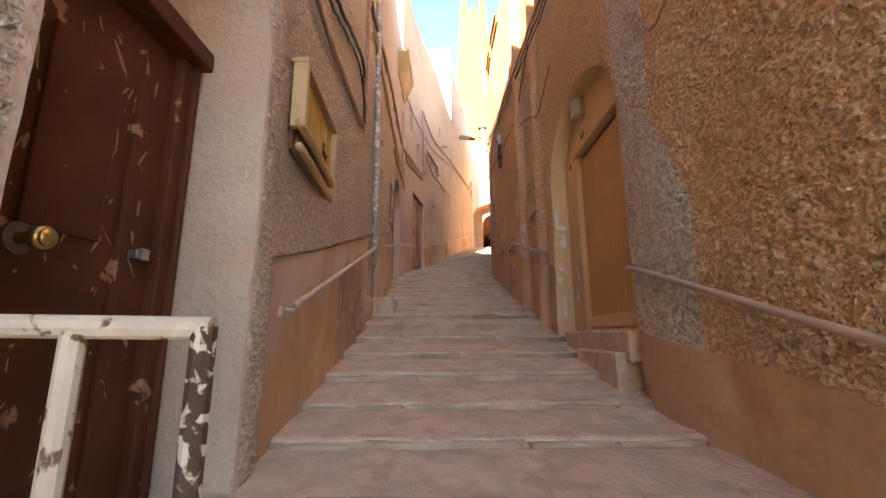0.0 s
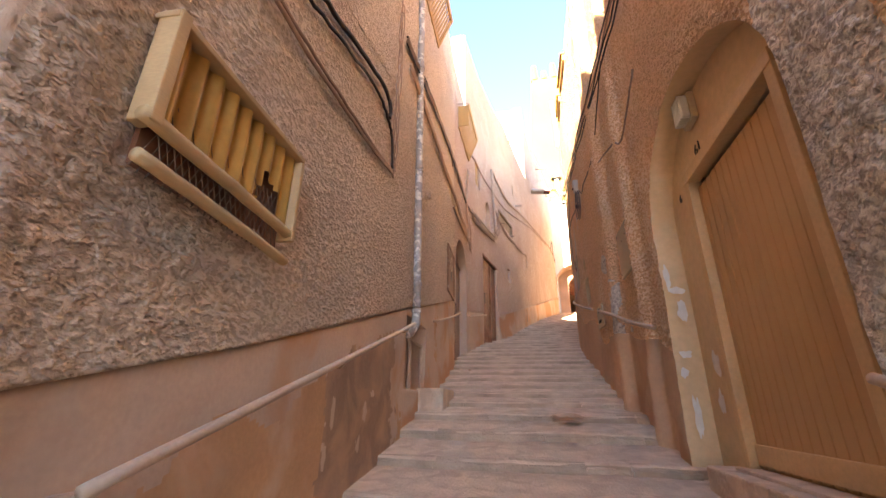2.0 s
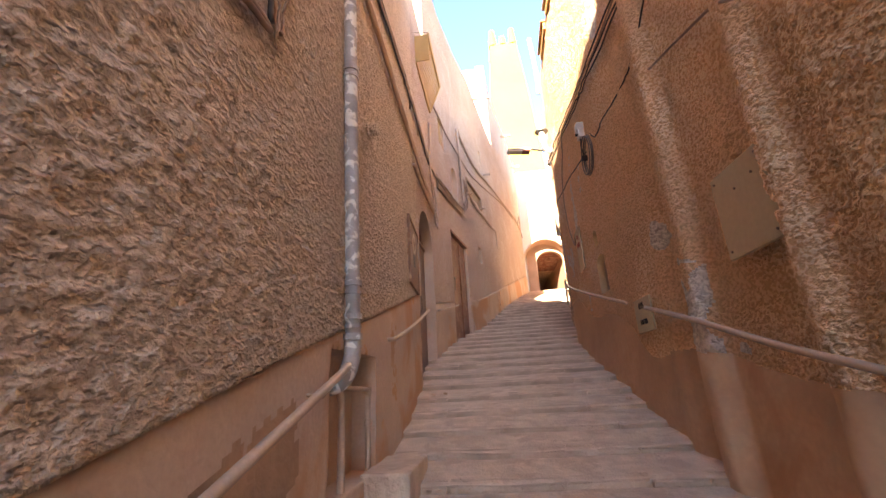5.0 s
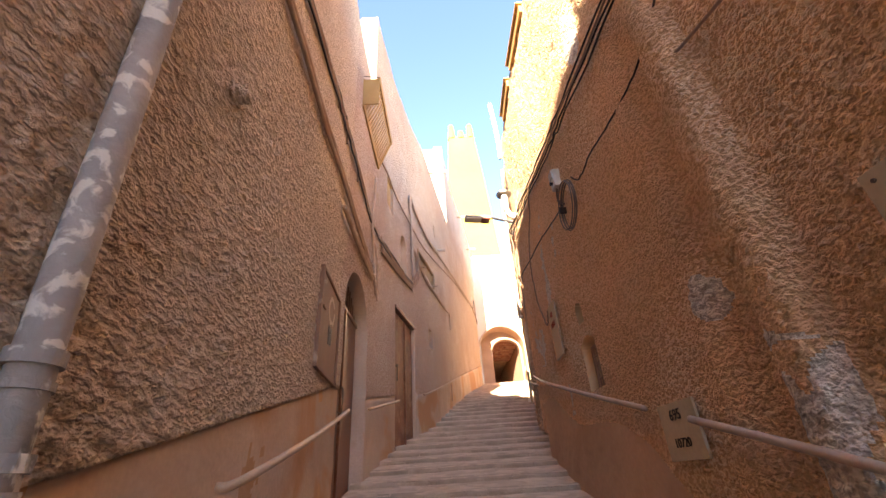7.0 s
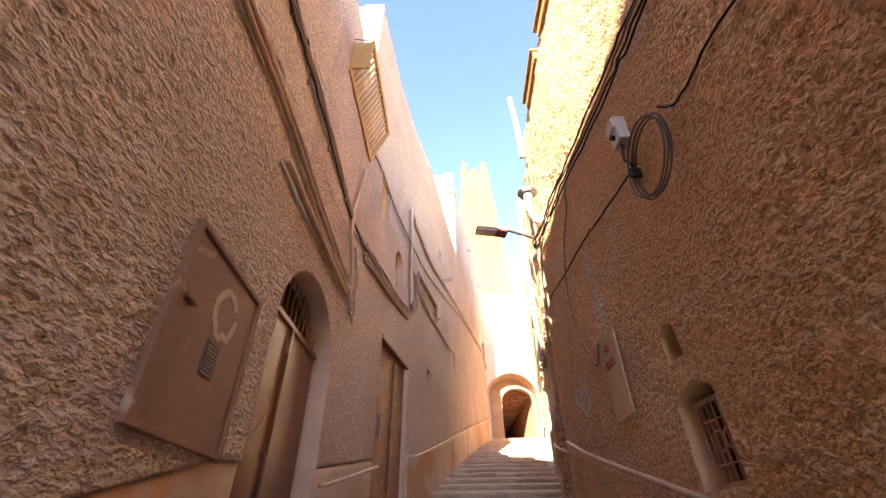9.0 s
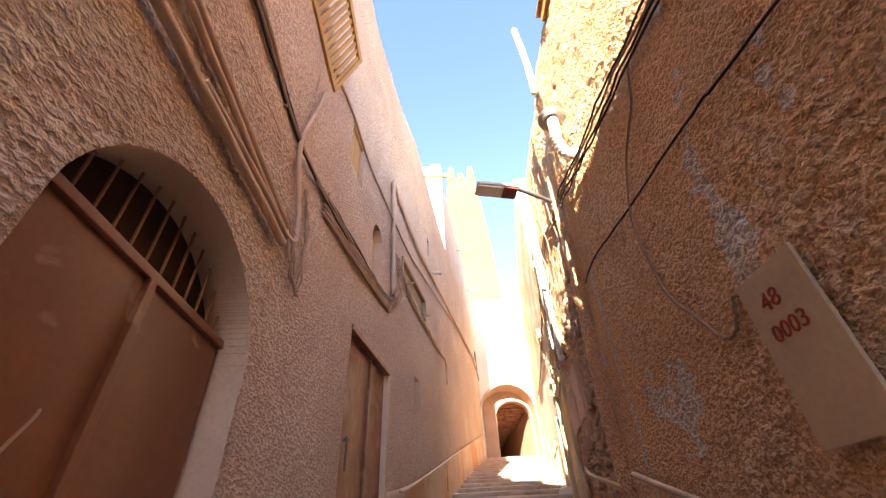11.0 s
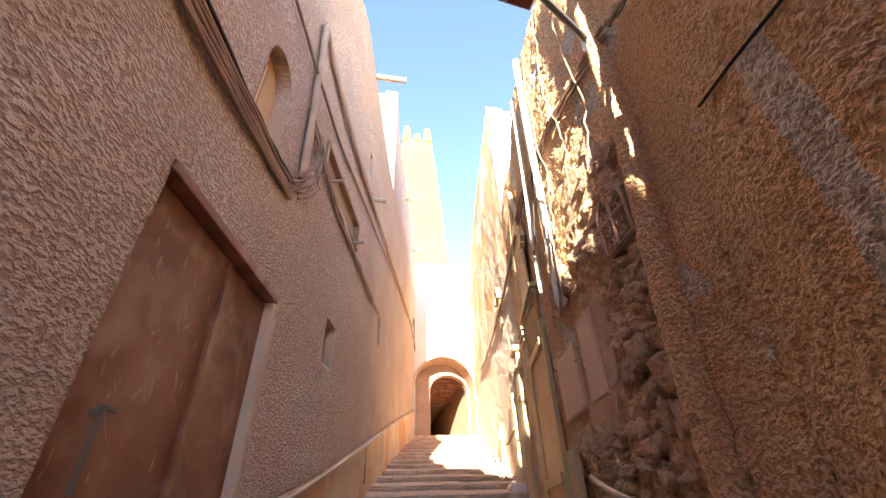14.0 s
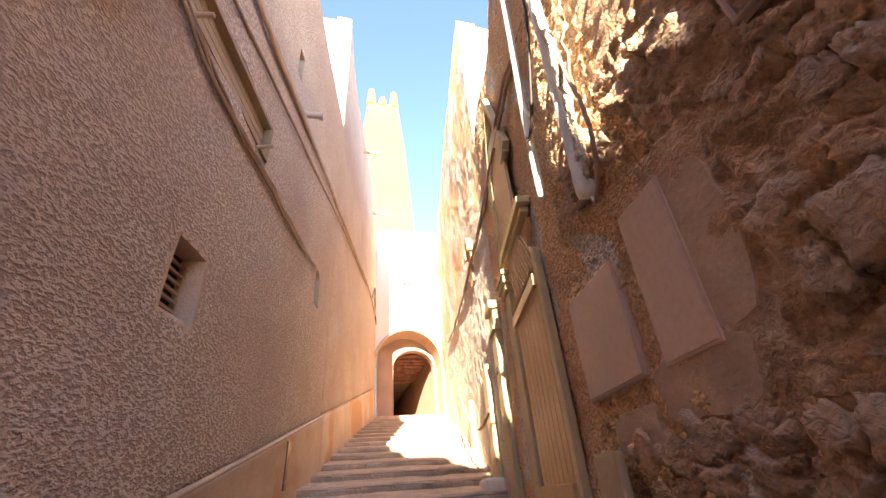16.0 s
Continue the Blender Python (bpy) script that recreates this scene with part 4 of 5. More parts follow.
# ---- left: shutters ----
M_TANWOOD = material("weathered_tan_wood", (0.38, 0.25, 0.155), 0.7, 40, 3, 0.2, 0.3, 0.002, 20)
M_YELLOWWOOD = material("yellow_ochre_wood", (0.45, 0.25, 0.085), 0.6, 40, 3, 0.15, 0.3, 0.002, 20)
def awning(y0, y1, z0, out, rise, label):
    sh = empty("awning_shutter", wall_pose(-1, y0, y1, z0), label, "shutter", "projecting shutters")
    w = y1 - y0
    d = Vector((0, -out, rise))
    ln = d.length
    ang = math.atan2(rise, out)
    rot = Matrix.Rotation(-ang, 4, "X")
    for x in (0.03, w - 0.03):
        part("stile", moved(box_bm(0.06, ln, 0.04, (x, -ln / 2, 0), 0.005), rot), M_YELLOWWOOD, sh)
    for yy in (0.03, ln - 0.03):
        part("rail", moved(box_bm(w, 0.06, 0.045, (w / 2, -yy, 0), 0.005), rot), M_YELLOWWOOD, sh)
    n = int(w / 0.09)
    for k in range(n):
        part("slat", moved(box_bm(0.05, ln - 0.1, 0.012, (0.08 + (w - 0.16) * k / (n - 1), -ln / 2, 0)), rot @ Matrix.Translation((0, 0, 0))), M_YELLOWWOOD, sh)
    part("side_panel", moved(box_bm(0.02, out, rise * 0.9, (0.01, -out / 2, rise * 0.5), 0.004), Matrix()), M_YELLOWWOOD, sh)
    part("stay_rod", tube_bm([(0, 0, rise + 0.05), (0, -out, rise)], 0.008, 6), M_WIRE, sh)
    part("back_frame", box_bm(w, 0.06, rise, (w / 2, 0.02, rise / 2), 0.005), M_YELLOWWOOD, sh)
    return sh


awning(10.4, 12.0, 8.02, 0.27, 0.68, "projecting ochre wooden slatted shutter high on the wall")
awning(6.3, 7.62, 7.75, 0.27, 0.62, "projecting ochre wooden slatted shutter below the roof")

# ---- left: meter cupboard panel ----
pn = empty("wall_cupboard", wall_pose(-1, 8.86, 9.68, 3.4), "faded brown metal wall cupboard door with peeling paint", "cupboard")
part("door", box_bm(0.78, 0.03, 0.84, (0.41, -0.005, 0.43), 0.006), M_PANEL, pn)
part("frame", join(box_bm(0.82, 0.05, 0.03, (0.41, -0.01, 0.0), 0.005), box_bm(0.82, 0.05, 0.03, (0.41, -0.01, 0.87), 0.005),
                   box_bm(0.03, 0.05, 0.9, (0.0, -0.012, 0.435), 0.005), box_bm(0.03, 0.05, 0.9, (0.82, -0.012, 0.435), 0.005)), M_PANEL, pn)
part("vent_grille", join(*[box_bm(0.12, 0.012, 0.012, (0.44, -0.022, 0.3 + 0.018 * k)) for k in range(9)], box_bm(0.14, 0.004, 0.17, (0.44, -0.02, 0.37))), M_IRON, pn, "small dark vent grille")
part("handle", box_bm(0.1, 0.02, 0.02, (0.12, -0.03, 0.53), 0.004), M_PANEL, pn)
ring = bmesh.new()
for a in range(26):
    an = a / 26 * 2 * math.pi
    r = 0.12 + 0.02 * noise.noise(Vector((math.cos(an) * 2, math.sin(an) * 2, 0)))
    if 0.2 < an < 0.7:
        continue
    b = box_bm(0.045, 0.004, 0.035, (0.47 + r * math.cos(an), -0.0215, 0.62 + r * math.sin(an)))
    ring = join(ring, b)
part("peeled_paint", ring, M_PINK, pn, "ring of peeled paint")

# ---- left: arched metal door ----
ad = empty("arched_door", wall_pose(-1, 10.05, 11.5, 2.25), "brown metal door with barred fanlight in an arched opening", "door")
part("leaf", box_bm(0.72, 0.05, 2.34, (0.37, 0.2, 1.17), 0.006), M_BROWNMETAL, ad)
part("leaf", box_bm(0.74, 0.05, 2.34, (1.11, 0.2, 1.17), 0.006), M_BROWNMETAL, ad)
part("transom", box_bm(1.5, 0.08, 0.05, (0.74, 0.19, 2.36), 0.006), M_BROWNMETAL, ad)
part("meeting_bar", box_bm(0.05, 0.07, 2.33, (0.73, 0.18, 1.17), 0.005), M_BROWNMETAL, ad)
for k in range(12):
    x = 0.08 + 0.12 * k
    top = 2.17 + 0.62 * math.sqrt(max(0.0, 1 - ((x - 0.755) / 0.77) ** 2))
    if top > 2.42:
        part("bar", tube_bm([(x, 0.19, 2.37), (x, 0.19, top)], 0.008, 6), M_PANEL, ad)
# black sheet paints the unlit space behind the fanlight bars
part("fanlight_back", box_bm(1.5, 0.02, 0.7, (0.74, 0.28, 2.6)), M_HOLE_SHADE, ad)
part("handle", join(tube_bm(soft([(0.56, 0.15, 1.3), (0.56, 0.1, 1.3), (0.56, 0.1, 1.05), (0.56, 0.15, 1.05)], 4), 0.01, 6)), M_IRON, ad)
part("lock", box_bm(0.06, 0.04, 0.16, (0.1, 0.16, 0.95), 0.005), M_IRON, ad)
part("wire_stay", tube_bm(soft([(0.5, 0.15, 1.7), (0.42, 0.1, 1.62), (0.3, 0.12, 1.4), (0.1, 0.15, 1.45)], 5), 0.006, 6), M_BROWNCABLE, ad)

# ---- left: double door ----
dd = empty("double_door", wall_pose(-1, 13.52, 15.06, 3.05), "weathered brown wooden double door with a plank lintel", "door")
part("leaf", box_bm(0.86, 0.05, 2.62, (0.43, 0.09, 1.3), 0.005), M_BROWNDOOR, dd)
part("leaf", box_bm(0.66, 0.05, 2.62, (1.2, 0.1, 1.3), 0.005), M_BROWNDOOR, dd)
part("meeting_batten", box_bm(0.05, 0.04, 2.6, (0.87, 0.06, 1.3), 0.005), M_BROWNDOOR, dd)
part("lintel", box_bm(1.56, 0.16, 0.07, (0.77, 0.06, 2.66), 0.01), M_BROWNDOOR, dd)
part("handle", join(box_bm(0.03, 0.05, 0.03, (0.22, 0.045, 1.5), 0.004), box_bm(0.02, 0.02, 0.3, (0.22, 0.025, 1.36), 0.004), box_bm(0.1, 0.02, 0.02, (0.25, 0.03, 1.52), 0.003)), M_IRON, dd, "old iron pull handle")
tagged(link("door_jamb", moved(box_bm(0.1, 0.42, 2.75, (1.57, 0.21, 1.33), 0.01), wall_pose(-1, 13.52, 15.06, 3.05)), M_PINK), "smooth pale plaster door jamb", "trim", kind="structure")

scratches(70, 0.86, 0.4, 2.5, 0.064, "Y", M_CHIP, dd, "pale scratches in the brown paint", 0.14)

# ---- left: small windows, vents ----
w1 = empty("shuttered_window", wall_pose(-1, 12.75, 13.35, 7.75), "small ochre wooden shuttered window high in the wall", "window")
part("shutter", box_bm(0.3, 0.03, 0.82, (0.155, 0.08, 0.42), 0.004), M_YELLOWWOOD, w1)
part("shutter", box_bm(0.28, 0.03, 0.82, (0.45, 0.08, 0.42), 0.004), M_YELLOWWOOD, w1)
part("frame", join(box_bm(0.6, 0.07, 0.04, (0.3, 0.07, 0.02), 0.004), box_bm(0.6, 0.07, 0.04, (0.3, 0.07, 0.83), 0.004)), M_WOOD, w1)
nb = empty("niche_window", wall_pose(-1, 13.95, 14.45, 6.75), "blind arched niche window with plastered boards", "window")
part("board", box_bm(0.24, 0.03, 1.0, (0.125, 0.16, 0.5), 0.004), M_OCHREFRAME, nb)
part("board", box_bm(0.24, 0.03, 1.0, (0.375, 0.16, 0.5), 0.004), M_OCHREFRAME, nb)
vb = empty("vent_tray", wall_pose(-1, 15.45, 17.2, 7.62), "long tan wooden slatted window tray with pipe ends", "window")
part("frame", join(box_bm(1.75, 0.12, 0.05, (0.875, 0.03, 0.025), 0.005), box_bm(1.75, 0.12, 0.05, (0.875, 0.03, 0.455), 0.005), box_bm(0.05, 0.12, 0.48, (0.025, 0.03, 0.24), 0.005), box_bm(0.05, 0.12, 0.48, (1.725, 0.03, 0.24), 0.005)), M_TANWOOD, vb)
for k in range(4):
    part("slat", box_bm(1.66, 0.03, 0.085, (0.875, 0.06, 0.1 + 0.093 * k), 0.004), M_TANWOOD, vb)
for x in (0.2, 1.5):
    part("pipe_end", cyl_bm(0.02, 0.2, (x, -0.08, -0.02), "Y", 10), M_CONDUIT, vb)
for y0, z0, wdt, hgt in ((16.19, 5.6, 0.36, 0.45), (19.85, 7.25, 0.27, 0.5)):
    hv = empty("air_hole_grille", wall_pose(-1, y0, y0 + wdt, z0), "slim air hole with a dark slatted grille in the wall", "vent", "air holes")
    # the shade deep in the hole is a near-black sheet
    part("backing", box_bm(wdt, 0.02, hgt + 0.15, (wdt / 2, 0.17, hgt / 2 + 0.05)), M_HOLE_SHADE, hv)
    for k in range(7):
        part("slat", box_bm(wdt, 0.02, 0.02, (wdt / 2, 0.13, 0.04 + hgt / 7 * k)), M_GRILLE, hv)
# sheet coloured as the shade inside the opening
tagged(link("opening_backing", moved(box_bm(0.5, 0.03, 0.8, (0.1, 0.3, 0.2)), wall_pose(-1, 17.6, 17.8, 9.75)), M_HOLE_SHADE), "near-black sheet painted as the shade inside a slim wall opening", "wall", kind="structure")
tagged(link("slim_slot", moved(box_bm(0.1, 0.02, 0.5, (0, -0.035, 0), 0.004), wall_pose(-1, 19.2, 19.4, 4.95)), M_BROWNMETAL), "narrow dark metal slot cover in the lower wall", "cover")
# ---- right: door 61 ----
tagged(wall("wall_niche_back", lambda y: 1.27, 3.3, 5.7, lambda y: 0.3, lambda y: 4.0, [M_PLASTER], None, (rect(3.74, 5.07, -1, 3.2),), side=1, cell=0.1, depth=0.15, lump=0.005),
       "smooth ochre plaster back of the door niche", "wall")
d61 = empty("plank_door", pose(1.27, 3.74, 1.1), "ochre-brown door of vertical planks under the painted number 61", "door")
for k in range(14):
    part("plank", box_bm(0.03, 0.082, 1.96, (0.03, 0.09 + 0.088 * k, 0.99), 0.006), M_OCHREDOOR, d61)
part("leaf_back", box_bm(0.02, 1.24, 1.96, (0.055, 0.66, 0.99)), M_OCHREDOOR, d61)
part("frame", join(box_bm(0.09, 0.08, 2.1, (-0.005, 1.29, 1.05), 0.006)), M_OCHREFRAME, d61)
part("frame", join(box_bm(0.09, 0.08, 2.1, (-0.005, 0.02, 1.05), 0.006)), M_OCHREFRAME, d61)
part("head", box_bm(0.1, 1.37, 0.09, (-0.008, 0.655, 2.07), 0.006), M_OCHREFRAME, d61)
part("bottom_rail", box_bm(0.03, 1.2, 0.12, (0.01, 0.64, 0.09), 0.006), M_OCHREFRAME, d61)
part("threshold", box_bm(0.16, 1.36, 0.06, (-0.03, 0.65, -0.02), 0.01), M_FLOOR, d61)
for body, yy, zz, size in (("61", 4.78, 3.3, 0.12), ("6", 5.28, 3.12, 0.1)):
    nm = link("painted_number", moved(text_bm(body, size), Matrix.Translation((1.255, yy, zz)) @ Matrix.Rotation(radians(90), 4, "X") @ Matrix.Rotation(radians(-90), 4, "Y")), M_BLACK)
    tagged(nm, f"number {body} painted in black on ochre plaster", "lettering")
lb = empty("wall_lamp", pose(1.22, 4.75, 3.62), "square frosted wall lamp above the plank door", "wall lamp")
part("base", box_bm(0.05, 0.19, 0.24, (0.02, 0, 0), 0.01), M_PLATE, lb)
part("lens", box_bm(0.07, 0.15, 0.2, (-0.03, 0, 0), 0.02, 3), M_LIGHTBOX, lb)
part("cage_bar", join(*[box_bm(0.075, 0.008, 0.21, (-0.033, -0.06 + 0.03 * k, 0)) for k in range(5)]), M_LIGHTBOX, lb)
tagged(link("door_step", box_bm(0.42, 1.0, 0.6, (1.2, 4.2, 0.62), 0.03, 3), M_FLOOR), "rough stone door step", "step")
tagged(link("door_sill", box_bm(0.35, 1.7, 0.24, (1.24, 4.45, 0.97), 0.02, 3), M_FLOOR), "plastered sill below the plank door", "sill", kind="structure")


def patch(name, pts_c, n, r, fn, mat, label):
    bm = bmesh.new()
    for cy, cz, ry, rz in pts_c:
        ring = []
        for k in range(n):
            a = 2 * math.pi * k / n
            q = 1 + 0.55 * noise.noise(Vector((math.cos(a) * 1.7 + cy * 9, math.sin(a) * 1.7 + cz * 9, 5)))
            ring.append(bm.verts.new(fn(cy + ry * q * math.cos(a), cz + rz * q * math.sin(a))))
        bm.faces.new(ring)
    ob = link(name, bm, mat)
    return tagged(ob, label, "patch", kind="structure")


patch("filler_patches", [(1.1, 2.5, 0.025, 0.1), (1.15, 2.38, 0.07, 0.03), (1.17, 2.2, 0.035, 0.09), (1.13, 1.86, 0.045, 0.03), (1.1, 1.72, 0.03, 0.04), (1.14, 1.4, 0.03, 0.16)],
      22, 1, lambda x, z: Vector((x, 5.488, z)), M_PATCH, "white filler patches on the worn niche edge")
patch("filler_patches", [(5.25, 1.76, 0.06, 0.09), (5.3, 1.5, 0.05, 0.08)], 22, 1, lambda y, z: Vector((1.252, y, z)), M_PATCH, "pale filler patches on ochre plaster")
patch("filler_patches", [(5.12, 1.4, 0.05, 0.07), (5.0, 1.2, 0.04, 0.07), (5.28, 1.54, 0.05, 0.025), (4.5, 1.4, 0.03, 0.1), (4.42, 1.14, 0.03, 0.08)], 34, 1, lambda y, z: on_left(y, z, -0.008), M_PINK, "pale peeled plaster patches on the lower wall")

# ---- right: rails, plates ----
hr5 = empty("handrail", pose(0, 0, 0), "sand-painted pipe handrail on the brown wall", "handrail", "handrails on the walls")
part("rail", tube_bm(soft([on_right(3.5, 1.56, 0.06), on_right(2.7, 1.33, 0.1), on_right(1.8, 1.05, 0.1), on_right(0.6, 0.72, 0.1), on_right(-1.5, 0.2, 0.1)], 8), 0.021, 12), M_RAIL, hr5, smooth=True)
hr6 = empty("handrail", pose(0, 0, 0), "sand-painted pipe handrail on the brown wall", "handrail", "handrails on the walls")
part("rail", tube_bm(soft([on_right(8.12, 2.77, 0.09), on_right(7.2, 2.52, 0.09), on_right(6.4, 2.29, 0.1), on_right(5.75, 2.12, 0.06)], 8), 0.021, 12), M_RAIL, hr6, smooth=True)
hr7 = empty("handrail", pose(0, 0, 0), "sand-painted pipe handrail on the brown wall", "handrail", "handrails on the walls")
part("rail", tube_bm(soft([on_right(8.62, 2.9, 0.09), on_right(10, 3.25, 0.09), on_right(11.5, 3.65, 0.09), on_right(12.7, 3.98, 0.09)], 8), 0.021, 12), M_RAIL, hr7, smooth=True)
hr8 = empty("handrail", pose(0, 0, 0), "sand-painted pipe handrail below the meter boxes", "handrail", "handrails on the walls")
part("rail", tube_bm(soft([on_right(15.3, 4.42, 0.05), on_right(14.6, 4.25, 0.14), on_right(13.6, 4.0, 0.14)], 8), 0.021, 12), M_RAIL, hr8, smooth=True)
mp = empty("cover_plate", wall_pose(1, 6.19, 6.73, 2.83), "large blank sand-painted metal cover plate", "cover plate")
part("plate", box_bm(0.53, 0.03, 0.55, (0.27, 0.03, 0.28), 0.006), M_PLATE, mp)
for x, z in ((0.05, 0.05), (0.49, 0.05), (0.05, 0.51), (0.49, 0.51), (0.3, 0.4), (0.12, 0.42)):
    part("screw", cyl_bm(0.008, 0.01, (x, 0.047, z), "Y", 8), M_IRON, mp)
npl = empty("number_plate", wall_pose(1, 8.14, 8.57, 2.56), "small pale plate with black painted numbers", "number plate")
part("plate", box_bm(0.42, 0.02, 0.33, (0.21, 0.03, 0.17), 0.004), M_PLATE, npl)
for body, x, z, s in (("695", 0.22, 0.26, 0.09), ("10720", 0.22, 0.1, 0.075)):
    part("number", moved(text_bm(body, s), Matrix.Translation((x, 0.042, z)) @ Matrix.Rotation(radians(180), 4, "Z") @ Matrix.Rotation(radians(90), 4, "X")), M_BLACK, npl)
p48 = empty("number_plate", wall_pose(1, 10.45, 10.81, 3.77), "pale painted plate with red-brown numbers 48 and 0003", "number plate")
part("plate", box_bm(0.36, 0.02, 0.69, (0.18, 0.03, 0.345), 0.004), M_PLATE, p48)
for body, x, z, s in (("48", 0.21, 0.55, 0.11), ("0003", 0.19, 0.42, 0.1)):
    part("number", moved(text_bm(body, s), Matrix.Translation((x, 0.042, z)) @ Matrix.Rotation(radians(180), 4, "Z") @ Matrix.Rotation(radians(90), 4, "X")), M_RED, p48)

# ---- right: junction box, coil, cables ----
jb = empty("junction_box", wall_pose(1, 9.35, 9.55, 5.42), "pale grey electric junction box on the wall", "junction box")
part("body", box_bm(0.14, 0.09, 0.24, (0.1, 0.05, 0.13), 0.012), M_GREYBOX, jb)
part("lid", box_bm(0.12, 0.02, 0.1, (0.1, 0.1, 0.19), 0.006), M_GREYBOX, jb)
part("knob", cyl_bm(0.02, 0.03, (0.1, 0.11, 0.08), "Y", 10), M_BLACK, jb)
co = empty("cable_coil", pose(0, 0, 0), "coil of dull grey-black cable hanging on the wall", "cable coil")
for k in range(4):
    pts = []
    for i in range(40):
        a = 2 * math.pi * i / 40
        pts.append(on_right(9.2 + (0.235 + 0.006 * k) * math.cos(a) + 0.004 * math.sin(3 * a + k), 5.02 + (0.25 + 0.008 * k) * math.sin(a), 0.05 + 0.012 * ((k * 7) % 5)))
    part("turn", tube_bm(pts, 0.007, 6, closed=True), M_IRON, co, smooth=True)
part("tie", box_bm(0.08, 0.03, 0.08, on_right(9.42, 5.1, 0.06), 0.01), M_CABLE, co)
run("wall_cable", 1, [(9.45, 5.45, 0.06), (9.47, 5.3, 0.07), (9.4, 5.15, 0.07)], 0.012, M_CABLE, "black cable from the junction box to the coil", "cable", "cables on the right wall")
run("wall_cable", 1, [(8.96, 5.2, 0.05), (8.83, 5.08), (8.47, 5.07), (7.95, 5.0), (7.62, 4.99), (7.32, 5.06), (6.9, 5.3), (6.2, 5.7)], 0.008, M_CABLE, "black cable leading along the wall to the coil", "cable", "cables on the right wall")
for k in range(4):
    run("wall_cable", 1, [(2.0, 5.2 + 0.04 * k), (4.5, 5.35 + 0.04 * k), (6.5, 5.55 + 0.04 * k), (8.62, 5.82 + 0.035 * k), (9.33, 5.97 + 0.03 * k), (10.79, 6.22 + 0.03 * k), (11.6, 6.38 + 0.025 * k), (12.3, 6.55 + 0.02 * k), (12.8, 6.85), (13.2, 7.25)],
        0.010, M_CABLE if k != 2 else M_BROWNCABLE, "black cable bundled along the sunlit wall", "cable", "cables on the right wall", out=0.05 + 0.015 * k, jitter=0.012)
run("wall_cable", 1, [(9.42, 5.2), (10.22, 5.31), (10.49, 5.36), (11.32, 5.48), (12.2, 5.62), (12.8, 5.75)], 0.008, M_CABLE, "thin black cable across the roughcast wall", "cable", "cables on the right wall")
run("wall_cable", 1, [(10.7, 6.25), (10.85, 6.0), (11.14, 5.79), (11.37, 5.44), (11.4, 5.1), (11.34, 4.75), (11.17, 4.5), (11.06, 4.34), (10.97, 4.31), (10.9, 4.37), (10.86, 4.45), (10.8, 4.42)], 0.009, M_BROWNCABLE, "thin loose cable drooping to the number plate", "cable", "cables on the right wall")
run("wall_cable", 1, [(3.3, 4.3), (3.08, 3.7), (2.98, 3.25), (2.85, 3.16), (2.6, 3.3), (2.3, 3.7), (2.0, 4.2)], 0.009, M_BROWNCABLE, "thin cable looping on the orange wall", "cable", "cables on the right wall")
run("wall_cable", 1, [(5.2, 4.5), (5.9, 4.2), (6.3, 4.4), (7.2, 4.7)], 0.01, M_BROWNCABLE, "thin brown cable across the wall", "cable", "cables on the right wall")

# ---- right: small grille window and hole ----
gw = empty("grille_window", wall_pose(1, 9.59, 9.95, 3.25), "deep little window with a wrought iron grille", "window")
part("backing", box_bm(0.42, 0.02, 0.5, (0.18, -0.22, 0.22)), M_REDDOOR, gw)
part("frame", join(box_bm(0.36, 0.03, 0.025, (0.18, -0.11, 0.012), 0.004), box_bm(0.36, 0.03, 0.025, (0.18, -0.11, 0.43), 0.004), box_bm(0.025, 0.03, 0.44, (0.012, -0.11, 0.22), 0.004), box_bm(0.025, 0.03, 0.44, (0.348, -0.11, 0.22), 0.004)), M_GRILLE, gw)
for k in range(6):
    part("bar", tube_bm([(0.05 + 0.052 * k, -0.11, 0.0), (0.05 + 0.052 * k, -0.11, 0.44)], 0.006, 6), M_GRILLE, gw)
for z in (0.11, 0.33):
    part("bar", tube_bm([(0.0, -0.11, z), (0.36, -0.11, z)], 0.006, 6), M_GRILLE, gw)
for side in (-1, 1):
    part("scroll", tube_bm([(0.18 + side * (0.045 + 0.045 * math.cos(a / 14 * 6.283)), -0.1, 0.22 + 0.05 * math.sin(a / 14 * 6.283)) for a in range(14)], 0.007, 6, closed=True), M_GRILLE, gw)

# ---- right: vent with gooseneck, street lamp, white pipes ----
gv = empty("flue_vent", pose(0, 0, 0), "metal flue cap with a ribbed white elbow on the sunlit wall", "vent")
base = on_right(11.75, 6.75, 0.0)
el = soft([base + Vector((0.02, 0.1, -0.1)), base + Vector((-0.12, 0.08, -0.1)), base + Vector((-0.2, 0.03, 0.0)), base + Vector((-0.21, -0.02, 0.12)), base + Vector((-0.21, -0.03, 0.26))], 8)
part("elbow", tube_bm(el, [0.052 + (0.006 if i % 2 else 0.0) for i in range(len(el))], 14), M_WHITEPIPE, gv, smooth=False)
cap_at = base + Vector((-0.21, -0.03, 0.32))
part("cap", join(cyl_bm(0.135, 0.06, cap_at, "Z", 24, 0.08)), M_STEEL, gv)
part("cap_rim", cyl_bm(0.14, 0.02, cap_at + Vector((0, 0, -0.03)), "Z", 24), M_STEEL, gv)
sl = empty("street_lamp", pose(0, 0, 0), "flat street lamp on a dark arm fixed to the house corner", "street lamp")
a0, a1 = Vector((1.3, 13.45, 7.52)), Vector((0.84, 13.2, 7.5))
part("arm", tube_bm([a0 + Vector((0.1, 0.03, 0)), a0, a1, a1 + Vector((-0.12, -0.06, 0))], 0.03, 10), M_LAMPARM, sl)
